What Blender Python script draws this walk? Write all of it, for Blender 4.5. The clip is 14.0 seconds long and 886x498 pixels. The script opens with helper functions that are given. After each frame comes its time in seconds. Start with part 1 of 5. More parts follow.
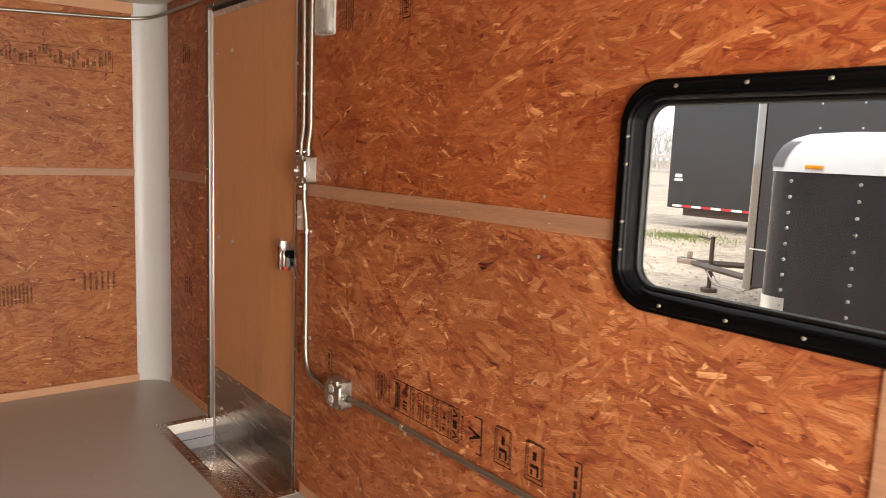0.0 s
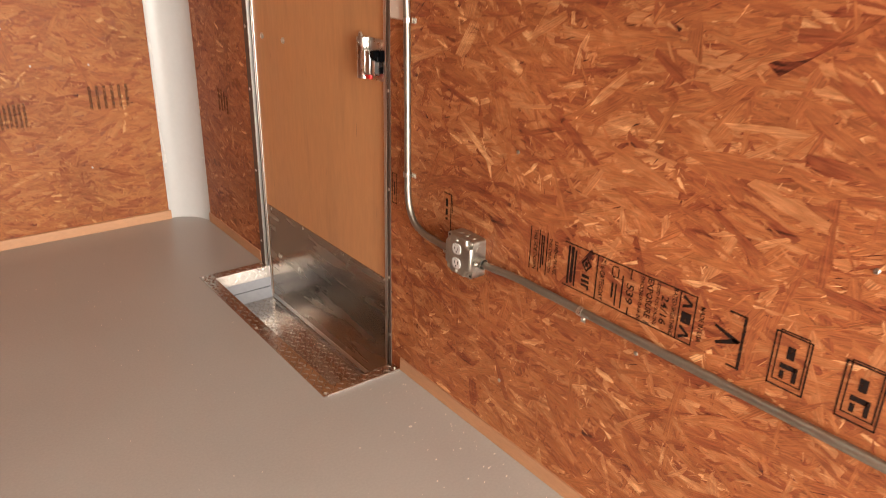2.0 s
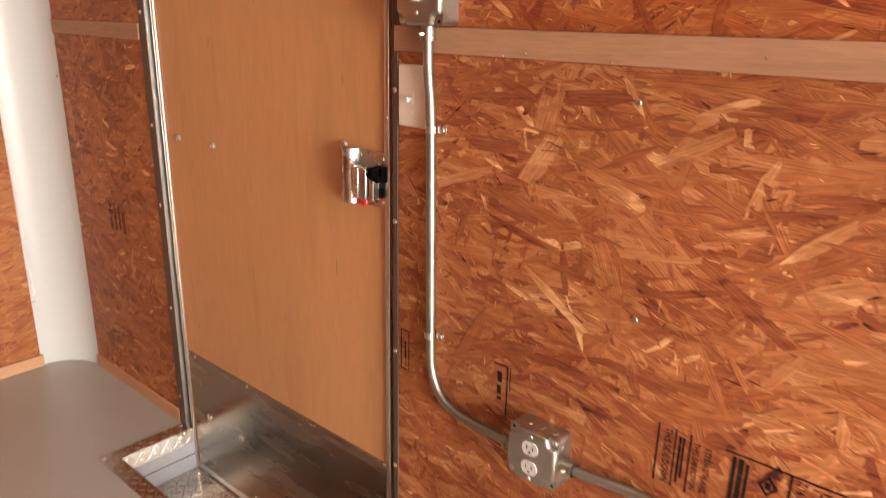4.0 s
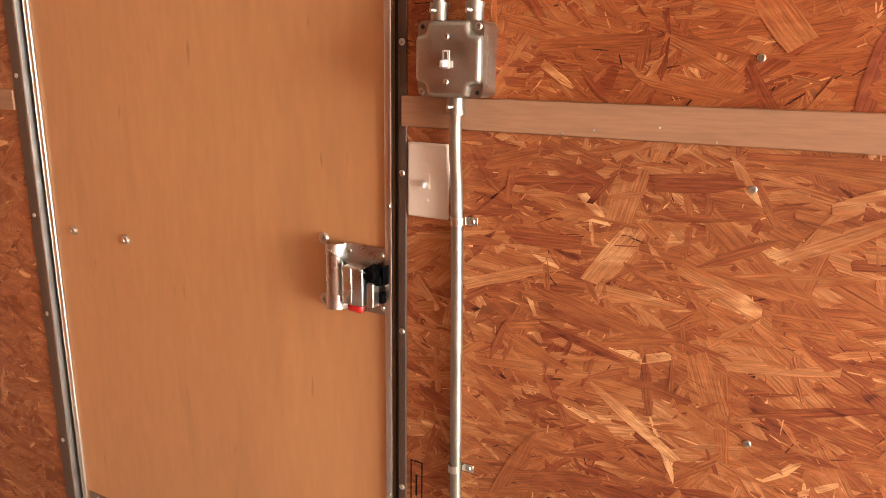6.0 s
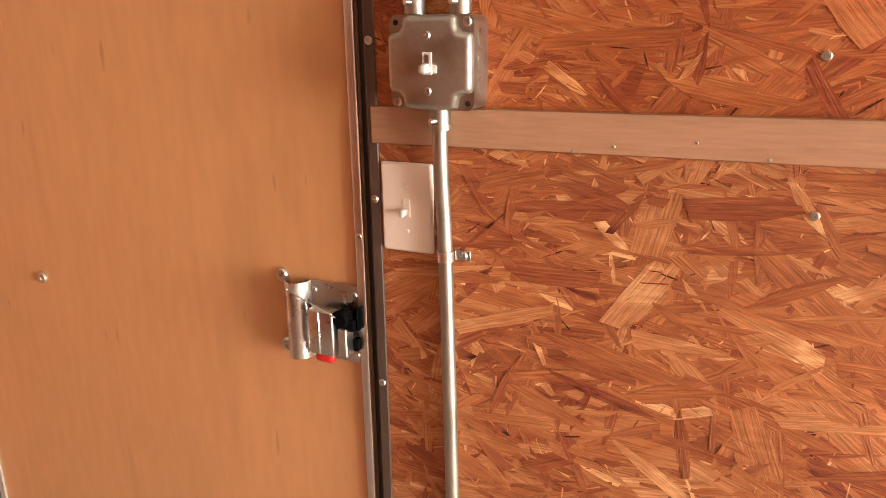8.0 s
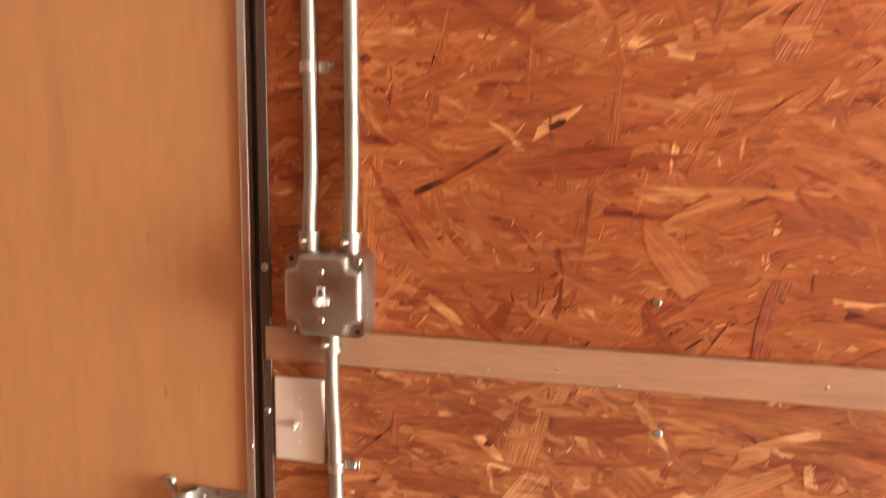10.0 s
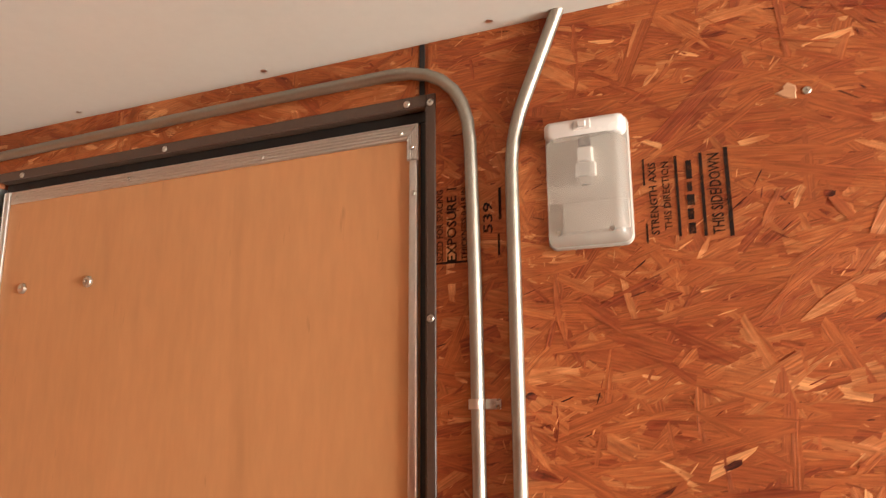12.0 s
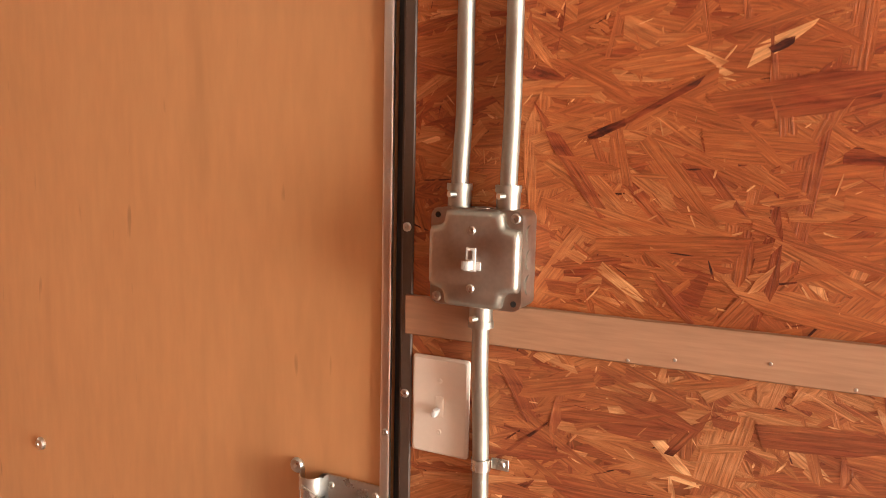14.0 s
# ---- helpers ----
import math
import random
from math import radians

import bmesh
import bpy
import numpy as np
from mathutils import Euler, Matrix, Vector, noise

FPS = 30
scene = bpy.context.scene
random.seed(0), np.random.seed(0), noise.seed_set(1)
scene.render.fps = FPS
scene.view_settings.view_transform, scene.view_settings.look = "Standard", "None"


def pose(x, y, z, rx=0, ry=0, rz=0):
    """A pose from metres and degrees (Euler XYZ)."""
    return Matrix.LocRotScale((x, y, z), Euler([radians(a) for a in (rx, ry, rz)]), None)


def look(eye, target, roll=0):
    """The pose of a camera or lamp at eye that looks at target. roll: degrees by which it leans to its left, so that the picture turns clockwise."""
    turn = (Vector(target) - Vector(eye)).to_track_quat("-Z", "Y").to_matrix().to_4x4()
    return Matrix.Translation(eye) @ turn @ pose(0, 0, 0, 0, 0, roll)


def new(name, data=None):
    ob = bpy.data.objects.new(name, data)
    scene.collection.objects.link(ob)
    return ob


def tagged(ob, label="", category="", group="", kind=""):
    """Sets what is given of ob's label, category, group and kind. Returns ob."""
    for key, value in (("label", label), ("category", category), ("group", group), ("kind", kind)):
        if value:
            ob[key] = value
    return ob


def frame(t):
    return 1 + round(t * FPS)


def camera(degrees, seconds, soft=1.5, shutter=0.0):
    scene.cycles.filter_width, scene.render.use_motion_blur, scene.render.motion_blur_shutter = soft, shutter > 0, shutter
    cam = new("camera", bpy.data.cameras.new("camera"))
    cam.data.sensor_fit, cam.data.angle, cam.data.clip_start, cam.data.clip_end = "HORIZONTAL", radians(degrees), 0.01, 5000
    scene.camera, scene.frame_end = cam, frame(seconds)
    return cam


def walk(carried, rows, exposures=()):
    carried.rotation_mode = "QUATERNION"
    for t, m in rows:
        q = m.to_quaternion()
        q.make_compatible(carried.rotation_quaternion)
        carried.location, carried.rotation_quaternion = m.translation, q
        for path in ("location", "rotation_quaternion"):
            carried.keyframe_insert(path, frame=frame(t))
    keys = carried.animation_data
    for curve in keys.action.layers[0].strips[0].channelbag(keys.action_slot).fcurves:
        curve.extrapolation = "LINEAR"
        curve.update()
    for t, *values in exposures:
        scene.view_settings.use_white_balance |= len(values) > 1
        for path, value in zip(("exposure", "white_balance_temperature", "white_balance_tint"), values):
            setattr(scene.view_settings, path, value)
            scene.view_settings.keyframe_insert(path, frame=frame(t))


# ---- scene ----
cam = camera(62.0, 14.0, soft=0.5, shutter=0.4)
PATH = [
    (0, (-1.301, -2.547, 1.393), (-0.084, -0.983, 1.123), 2.2),
    (0.5, (-1.284, -2.337, 1.363), (-0.087, -0.764, 1.057), 1.7),
    (1, (-1.24, -2.108, 1.333), (-0.062, -0.545, 0.922), 1.1),
    (1.5, (-1.176, -1.865, 1.278), (-0.022, -0.333, 0.711), 1.4),
    (2, (-1.127, -1.667, 1.249), (0.0, -0.205, 0.482), 1.4),
    (2.5, (-1.122, -1.483, 1.238), (0.043, -0.105, 0.375), 1.6),
    (3, (-1.098, -1.32, 1.224), (0.121, -0.012, 0.328), 2.2),
    (3.5, (-1.056, -1.141, 1.233), (0.257, 0.131, 0.421), 2.0),
    (4, (-1.007, -0.956, 1.276), (0.42, 0.299, 0.654), 1.1),
    (4.2, (-0.99, -0.89, 1.277), (0.466, 0.345, 0.681), 0.9),
    (6.3, (-0.948, -0.539, 1.304), (0.756, 0.379, 0.803), 0.7),
    (6.5, (-0.93, -0.542, 1.306), (0.773, 0.378, 0.802), 0.5),
    (7, (-0.882, -0.531, 1.296), (0.835, 0.372, 0.807), 0.4),
    (7.2, (-0.845, -0.5, 1.306), (0.871, 0.386, 0.789), -0.0),
    (9.5, (-0.788, -0.372, 1.402), (1.064, 0.23, 0.948), 0.6),
    (10, (-0.864, -0.418, 1.469), (1.051, 0.099, 1.216), 0.6),
    (10.5, (-0.879, -0.44, 1.531), (1.055, 0.069, 1.518), 0.4),
    (11, (-0.901, -0.425, 1.566), (1.02, 0.095, 1.77), -0.1),
    (11.5, (-0.927, -0.4, 1.607), (0.938, 0.257, 1.904), -0.7),
    (12, (-0.928, -0.365, 1.571), (0.865, 0.414, 1.991), -0.3),
    (12.5, (-0.867, -0.35, 1.465), (0.91, 0.489, 1.834), 1.2),
    (13, (-0.82, -0.352, 1.441), (0.987, 0.502, 1.499), 0.8),
    (13.5, (-0.779, -0.345, 1.415), (1.026, 0.504, 1.26), 0.9),
    (14, (-0.735, -0.348, 1.399), (1.048, 0.525, 1.155), 1.2),
]
walk(cam, [(t, look(eye, target, roll)) for t, eye, target, roll in PATH],
     [(0, 0.06), (0.5, 0.41), (1, 0.54), (1.5, 0.64), (2, 0.66), (2.5, 0.68), (3, 0.68), (3.5, 0.81), (4, 0.86), (6.5, 1.11), (9.5, 1.17), (10, 1.12), (10.5, 1.10), (12, 1.10), (14, 1.09)])

# ---- light: overcast sky outside, daylight through the open rear of the trailer ----
world = bpy.data.worlds.new("overcast")
scene.world = world
world.use_nodes = True
wn = world.node_tree
sky = wn.nodes.new("ShaderNodeTexSky")
sky.sky_type, sky.sun_disc = "NISHITA", False
sky.sun_elevation, sky.sun_rotation = radians(50), radians(200)
sky.dust_density, sky.air_density = 4.0, 1.0
pale = wn.nodes.new("ShaderNodeMix")
pale.data_type = "RGBA"
pale.inputs[0].default_value = 0.75
pale.inputs[7].default_value = (6.0, 5.9, 5.8, 1)
wn.links.new(sky.outputs[0], pale.inputs[6])
wn.links.new(pale.outputs[2], wn.nodes["Background"].inputs[0])
wn.nodes["Background"].inputs[1].default_value = 0.33

sun = new("sun", bpy.data.lights.new("sun", "SUN"))
sun.data.energy, sun.data.angle, sun.data.color = 1.9, radians(18), (1.0, 0.96, 0.9)
sun.matrix_world = look((-3, -6, 9), (0, 0, 0))

rear = new("rear_daylight", bpy.data.lights.new("rear_daylight", "AREA"))
rear.data.shape, rear.data.size, rear.data.size_y = "RECTANGLE", 1.9, 1.98
rear.data.energy, rear.data.color = 236.0, (1.0, 0.945, 0.858)
rear.matrix_world = look((-1.05, -4.73, 1.02), (-1.05, 0, 0.58))


# ---- materials ----
def mat(name, rgb, rough=0.5, metal=0.0, var=0.12, scale=6.0, fine=90.0, bump=0.05, stretch=(1, 1, 1), spec=0.5):
    """A surface with two scales of variation and a fine relief."""
    m = bpy.data.materials.new(name)
    m.use_nodes = True
    nt = m.node_tree
    b = nt.nodes["Principled BSDF"]
    b.inputs["Roughness"].default_value, b.inputs["Metallic"].default_value = rough, metal
    b.inputs["Specular IOR Level"].default_value = spec
    geo = nt.nodes.new("ShaderNodeNewGeometry")
    mp = nt.nodes.new("ShaderNodeMapping")
    mp.inputs["Scale"].default_value = stretch
    nt.links.new(geo.outputs["Position"], mp.inputs[0])
    n1, n2 = nt.nodes.new("ShaderNodeTexNoise"), nt.nodes.new("ShaderNodeTexNoise")
    n1.inputs["Scale"].default_value, n1.inputs["Detail"].default_value = scale, 4
    n2.inputs["Scale"].default_value, n2.inputs["Detail"].default_value = fine, 3
    nt.links.new(mp.outputs[0], n1.inputs[0])
    nt.links.new(mp.outputs[0], n2.inputs[0])
    add = nt.nodes.new("ShaderNodeMath")
    add.operation = "ADD"
    nt.links.new(n1.outputs[0], add.inputs[0])
    nt.links.new(n2.outputs[0], add.inputs[1])
    ramp = nt.nodes.new("ShaderNodeMapRange")
    ramp.inputs[1].default_value, ramp.inputs[2].default_value = 0.6, 1.4
    ramp.inputs[3].default_value, ramp.inputs[4].default_value = 1 - var, 1 + var
    nt.links.new(add.outputs[0], ramp.inputs[0])
    mul = nt.nodes.new("ShaderNodeVectorMath")
    mul.operation = "SCALE"
    mul.inputs[0].default_value = rgb
    nt.links.new(ramp.outputs[0], mul.inputs[3])
    nt.links.new(mul.outputs[0], b.inputs["Base Color"])
    rr = nt.nodes.new("ShaderNodeMapRange")
    rr.inputs[1].default_value, rr.inputs[2].default_value = 0.3, 0.7
    rr.inputs[3].default_value, rr.inputs[4].default_value = max(rough - 0.08, 0.02), min(rough + 0.08, 1)
    nt.links.new(n1.outputs[0], rr.inputs[0])
    nt.links.new(rr.outputs[0], b.inputs["Roughness"])
    if bump:
        bp = nt.nodes.new("ShaderNodeBump")
        bp.inputs["Strength"].default_value, bp.inputs["Distance"].default_value = bump, 0.002
        nt.links.new(n2.outputs[0], bp.inputs["Height"])
        nt.links.new(bp.outputs[0], b.inputs["Normal"])
    return m


def osb_material(name, dark, red, mid, light):
    """Strand board: each strand has its own tone, its grain runs along the strand."""
    m = bpy.data.materials.new(name)
    m.use_nodes = True
    nt = m.node_tree
    b = nt.nodes["Principled BSDF"]
    geo = nt.nodes.new("ShaderNodeNewGeometry")
    ramp = nt.nodes.new("ShaderNodeValToRGB")
    ramp.color_ramp.elements[0].color, ramp.color_ramp.elements[1].color = (*dark, 1), (*light, 1)
    ramp.color_ramp.elements[0].position, ramp.color_ramp.elements[1].position = 0.0, 1.0
    for at, c in ((0.10, red), (0.32, [0.55 * d + 0.45 * e for d, e in zip(mid, red)]), (0.56, mid), (0.85, [0.7 * d + 0.3 * e for d, e in zip(mid, light)])):
        ramp.color_ramp.elements.new(at).color = (*c, 1)
    tone = nt.nodes.new("ShaderNodeAttribute")
    tone.attribute_name = "tone"
    stp = nt.nodes.new("ShaderNodeMapping")
    stp.inputs["Scale"].default_value = (16, 16, 60)
    nt.links.new(geo.outputs["Position"], stp.inputs[0])
    streak = nt.nodes.new("ShaderNodeTexNoise")
    streak.inputs["Scale"].default_value, streak.inputs["Detail"].default_value, streak.inputs["Distortion"].default_value = 1.0, 5, 0.8
    nt.links.new(stp.outputs[0], streak.inputs[0])
    sk = nt.nodes.new("ShaderNodeMapRange")
    sk.inputs[1].default_value, sk.inputs[2].default_value, sk.inputs[3].default_value, sk.inputs[4].default_value = 0.3, 0.7, -0.14, 0.14
    nt.links.new(streak.outputs[0], sk.inputs[0])
    mixed = nt.nodes.new("ShaderNodeMath")
    mixed.operation, mixed.use_clamp = "ADD", True
    nt.links.new(tone.outputs["Fac"], mixed.inputs[0])
    nt.links.new(sk.outputs[0], mixed.inputs[1])
    nt.links.new(mixed.outputs[0], ramp.inputs[0])
    uv = nt.nodes.new("ShaderNodeUVMap")
    uv.uv_map = "strand"
    mp = nt.nodes.new("ShaderNodeMapping")
    mp.inputs["Scale"].default_value = (16, 430, 1)
    nt.links.new(uv.outputs[0], mp.inputs[0])
    grain = nt.nodes.new("ShaderNodeTexNoise")
    grain.inputs["Scale"].default_value, grain.inputs["Detail"].default_value = 1.0, 6
    grain.inputs["Roughness"].default_value, grain.inputs["Distortion"].default_value = 0.65, 0.5
    nt.links.new(mp.outputs[0], grain.inputs[0])
    big = nt.nodes.new("ShaderNodeTexNoise")
    big.inputs["Scale"].default_value, big.inputs["Detail"].default_value = 2.2, 3
    nt.links.new(geo.outputs["Position"], big.inputs[0])
    k = nt.nodes.new("ShaderNodeMapRange")
    k.inputs[1].default_value, k.inputs[2].default_value, k.inputs[3].default_value, k.inputs[4].default_value = 0.32, 0.66, 0.58, 1.31
    nt.links.new(grain.outputs[0], k.inputs[0])
    k2 = nt.nodes.new("ShaderNodeMapRange")
    k2.inputs[1].default_value, k2.inputs[2].default_value, k2.inputs[3].default_value, k2.inputs[4].default_value = 0.3, 0.7, 0.84, 1.14
    nt.links.new(big.outputs[0], k2.inputs[0])
    mm = nt.nodes.new("ShaderNodeMath")
    mm.operation = "MULTIPLY"
    nt.links.new(k.outputs[0], mm.inputs[0])
    nt.links.new(k2.outputs[0], mm.inputs[1])
    fp = nt.nodes.new("ShaderNodeMapping")
    fp.inputs["Scale"].default_value = (70, 320, 1)
    nt.links.new(uv.outputs[0], fp.inputs[0])
    fleck = nt.nodes.new("ShaderNodeTexNoise")
    fleck.inputs["Scale"].default_value, fleck.inputs["Detail"].default_value = 1.0, 2
    nt.links.new(fp.outputs[0], fleck.inputs[0])
    fr = nt.nodes.new("ShaderNodeMapRange")
    fr.inputs[1].default_value, fr.inputs[2].default_value, fr.inputs[3].default_value, fr.inputs[4].default_value = 0.66, 0.74, 1.0, 0.66
    nt.links.new(fleck.outputs[0], fr.inputs[0])
    m3 = nt.nodes.new("ShaderNodeMath")
    m3.operation = "MULTIPLY"
    nt.links.new(mm.outputs[0], m3.inputs[0])
    nt.links.new(fr.outputs[0], m3.inputs[1])
    mm = m3
    sc = nt.nodes.new("ShaderNodeVectorMath")
    sc.operation = "SCALE"
    nt.links.new(ramp.outputs[0], sc.inputs[0])
    nt.links.new(mm.outputs[0], sc.inputs[3])
    nt.links.new(sc.outputs[0], b.inputs["Base Color"])
    b.inputs["Roughness"].default_value, b.inputs["Specular IOR Level"].default_value = 0.48, 0.28
    bp = nt.nodes.new("ShaderNodeBump")
    bp.inputs["Strength"].default_value, bp.inputs["Distance"].default_value = 0.85, 0.0014
    nt.links.new(grain.outputs[0], bp.inputs["Height"])
    nt.links.new(bp.outputs[0], b.inputs["Normal"])
    return m


def ink_material(name="stamp_ink", rgb=(0.02, 0.012, 0.01), low=0.72, high=1.0):
    """Worn black stamp ink that leaves the wood bare in spots."""
    m = mat(name, rgb, 0.7, bump=0, spec=0.12)
    nt = m.node_tree
    b = nt.nodes["Principled BSDF"]
    geo = nt.nodes.new("ShaderNodeNewGeometry")
    n = nt.nodes.new("ShaderNodeTexNoise")
    n.inputs["Scale"].default_value, n.inputs["Detail"].default_value = 110, 5
    nt.links.new(geo.outputs["Position"], n.inputs[0])
    r = nt.nodes.new("ShaderNodeMapRange")
    r.inputs[1].default_value, r.inputs[2].default_value, r.inputs[3].default_value, r.inputs[4].default_value = 0.34, 0.50, low, high
    nt.links.new(n.outputs[0], r.inputs[0])
    nt.links.new(r.outputs[0], b.inputs["Alpha"])
    return m


def glass_material(name, rgb=(0.92, 0.95, 0.95), rough=0.0):
    m = bpy.data.materials.new(name)
    m.use_nodes = True
    b = m.node_tree.nodes["Principled BSDF"]
    b.inputs["Base Color"].default_value = (*rgb, 1)
    b.inputs["Transmission Weight"].default_value, b.inputs["Roughness"].default_value, b.inputs["IOR"].default_value = 1.0, rough, 1.45
    return m


def add_pin_marks(m):
    """Sparse short dark dashes and soft long stains along the veneer's grain."""
    nt = m.node_tree
    b = nt.nodes["Principled BSDF"]
    geo, mp, n, r = (nt.nodes.new(k) for k in ("ShaderNodeNewGeometry", "ShaderNodeMapping", "ShaderNodeTexNoise", "ShaderNodeMapRange"))
    mp.inputs["Scale"].default_value = (1, 55, 9)
    n.inputs["Scale"].default_value, n.inputs["Detail"].default_value = 1.0, 2
    r.inputs[1].default_value, r.inputs[2].default_value, r.inputs[3].default_value, r.inputs[4].default_value = 0.70, 0.80, 1.0, 0.62
    nt.links.new(geo.outputs["Position"], mp.inputs[0])
    nt.links.new(mp.outputs[0], n.inputs[0])
    nt.links.new(n.outputs[0], r.inputs[0])
    sp, sn, sr, both = (nt.nodes.new(k) for k in ("ShaderNodeMapping", "ShaderNodeTexNoise", "ShaderNodeMapRange", "ShaderNodeMath"))
    sp.inputs["Scale"].default_value = (1, 11, 1.5)
    sn.inputs["Scale"].default_value, sn.inputs["Detail"].default_value, sn.inputs["Distortion"].default_value = 1.0, 3, 0.6
    sr.inputs[1].default_value, sr.inputs[2].default_value, sr.inputs[3].default_value, sr.inputs[4].default_value = 0.58, 0.76, 1.0, 0.87
    both.operation = "MULTIPLY"
    nt.links.new(geo.outputs["Position"], sp.inputs[0])
    nt.links.new(sp.outputs[0], sn.inputs[0])
    nt.links.new(sn.outputs[0], sr.inputs[0])
    nt.links.new(sr.outputs[0], both.inputs[0])
    nt.links.new(r.outputs[0], both.inputs[1])
    old = b.inputs["Base Color"].links[0].from_socket
    mul = nt.nodes.new("ShaderNodeVectorMath")
    mul.operation = "SCALE"
    nt.links.new(old, mul.inputs[0])
    nt.links.new(both.outputs[0], mul.inputs[3])
    nt.links.new(mul.outputs[0], b.inputs["Base Color"])
    return m


OSB = osb_material("strand_board", (0.050, 0.010, 0.006), (0.235, 0.056, 0.023), (0.405, 0.140, 0.049), (0.76, 0.41, 0.19))
OSB_UPPER = osb_material("strand_board_upper", (0.050, 0.010, 0.006), (0.225, 0.042, 0.014), (0.374, 0.107, 0.031), (0.68, 0.32, 0.13))
# Darker copy for the front wall; its tone offsets stronger rear light there.
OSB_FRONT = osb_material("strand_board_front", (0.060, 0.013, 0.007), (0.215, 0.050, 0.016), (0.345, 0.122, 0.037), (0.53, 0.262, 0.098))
OSB_BASE = mat("strand_board_core", (0.24, 0.070, 0.020), 0.6, var=0.3, scale=20, fine=120, stretch=(1, 0.25, 1))
INK = ink_material()
FADED = ink_material("faded_stamp_ink", (0.10, 0.055, 0.03), 0.10, 0.55)
PLY = mat("luan_plywood", (0.567, 0.283, 0.122), 0.45, var=0.085, scale=2.6, fine=34, bump=0.012, stretch=(1.5, 2.0, 0.45))
add_pin_marks(PLY)
BATTEN = mat("pale_lath_wood", (0.365, 0.196, 0.112), 0.55, var=0.2, scale=8, fine=90, bump=0.05, stretch=(1, 0.25, 3))
PINE = mat("trim_wood", (0.50, 0.265, 0.138), 0.55, var=0.14, scale=8, fine=90, bump=0.05, stretch=(0.6, 0.4, 3))
FLOOR = mat("grey_floor_paint", (0.41, 0.385, 0.35), 0.36, var=0.08, scale=2.5, fine=140, bump=0.04)
WHITE = mat("white_sheet", (0.53, 0.523, 0.505), 0.38, var=0.03, scale=3, fine=60, bump=0.015)
CEIL = mat("white_ceiling_sheet", (0.63, 0.63, 0.58), 0.5, var=0.03, scale=3, fine=60, bump=0.02)
ALU = mat("aluminium_trim", (0.68, 0.655, 0.62), 0.38, 1.0, var=0.06, scale=15, fine=150, bump=0.02)
KICK = mat("brushed_aluminium_sheet", (0.45, 0.39, 0.33), 0.25, 1.0, var=0.08, scale=9, fine=120, bump=0.002, stretch=(1, 0.35, 2.5))
# Paler tread metal; caught light on the lip and edges is in its colour.
LIP = mat("lit_folded_sheet", (0.93, 0.92, 0.90), 0.33, 1.0, var=0.06, scale=20, fine=160, bump=0.05)
TREAD = mat("tread_plate", (0.56, 0.515, 0.47), 0.20, 1.0, var=0.14, scale=18, fine=160, bump=0.04)
ZINC = mat("galvanised_steel", (0.37, 0.352, 0.305), 0.46, 1.0, var=0.08, scale=25, fine=200, bump=0.02)
BOXM = mat("galvanised_box", (0.45, 0.43, 0.38), 0.40, 1.0, var=0.12, scale=30, fine=220, bump=0.03)
SCREW = mat("screw_zinc", (0.64, 0.62, 0.57), 0.32, 1.0, var=0.05, scale=60, fine=300, bump=0)
CHROME = mat("polished_latch_steel", (0.56, 0.545, 0.515), 0.30, 1.0, var=0.06, scale=30, fine=200, bump=0)
BRONZE = mat("dark_bronze_frame", (0.085, 0.055, 0.040), 0.40, 0.0, var=0.12, scale=20, fine=160, bump=0.02)
RUBBER = mat("black_rubber", (0.010, 0.010, 0.010), 0.55, var=0.1, scale=20, fine=150, bump=0.02)
BLACK = mat("black_gloss_plastic", (0.003, 0.003, 0.0035), 0.13, var=0.1, scale=12, fine=150, bump=0.01, spec=0.04)
IVORY = mat("ivory_plastic", (0.76, 0.66, 0.56), 0.32, var=0.03, scale=20, fine=150, bump=0.01)
LAMPW = mat("white_lamp_plastic", (0.62, 0.60, 0.57), 0.3, var=0.02, scale=20, fine=150, bump=0.01)
RED = mat("red_plastic", (0.55, 0.02, 0.02), 0.35, var=0.05, bump=0)
DARK = mat("dark_hole", (0.012, 0.010, 0.009), 0.8, bump=0)
GREYPLY = mat("grey_painted_edge", (0.34, 0.34, 0.36), 0.5, var=0.1, scale=9, fine=80)
POLISH = mat("polished_corner_metal", (0.30, 0.29, 0.285), 0.06, 1.0, var=0.06, scale=4, fine=30, bump=0.01)
CRUMB = mat("pale_shavings", (0.75, 0.66, 0.55), 0.7, var=0.1, bump=0)
GLASS = glass_material("window_glass", (0.985, 0.99, 0.99))
LAMPIN = mat("lamp_reflector", (0.36, 0.33, 0.29), 0.4, var=0.04, scale=20, fine=150, bump=0.01)
LENS = glass_material("lamp_lens", (0.67, 0.62, 0.56), 0.26)
LENS.node_tree.nodes["Principled BSDF"].inputs["Transmission Weight"].default_value = 0.74
SKIN = mat("trailer_skin_black", (0.030, 0.035, 0.040), 0.16, var=0.15, scale=3, fine=40, bump=0.02)
CAPW = mat("white_fibreglass", (0.85, 0.85, 0.84), 0.25, var=0.03, scale=4, fine=50, bump=0.01)
GRAVEL = mat("pale_gravel", (0.46, 0.385, 0.30), 0.9, var=0.5, scale=1.1, fine=9, bump=0.6)
GRASS = mat("dry_grass", (0.20, 0.24, 0.08), 0.9, var=0.3, scale=5, fine=60, bump=0.3)
AMBER = mat("amber_lens", (0.80, 0.30, 0.02), 0.25, var=0.05, bump=0)
TAPEW = mat("white_tape", (0.85, 0.83, 0.80), 0.4, var=0.05, bump=0)
TAPER = mat("red_tape", (0.55, 0.03, 0.04), 0.4, var=0.05, bump=0)
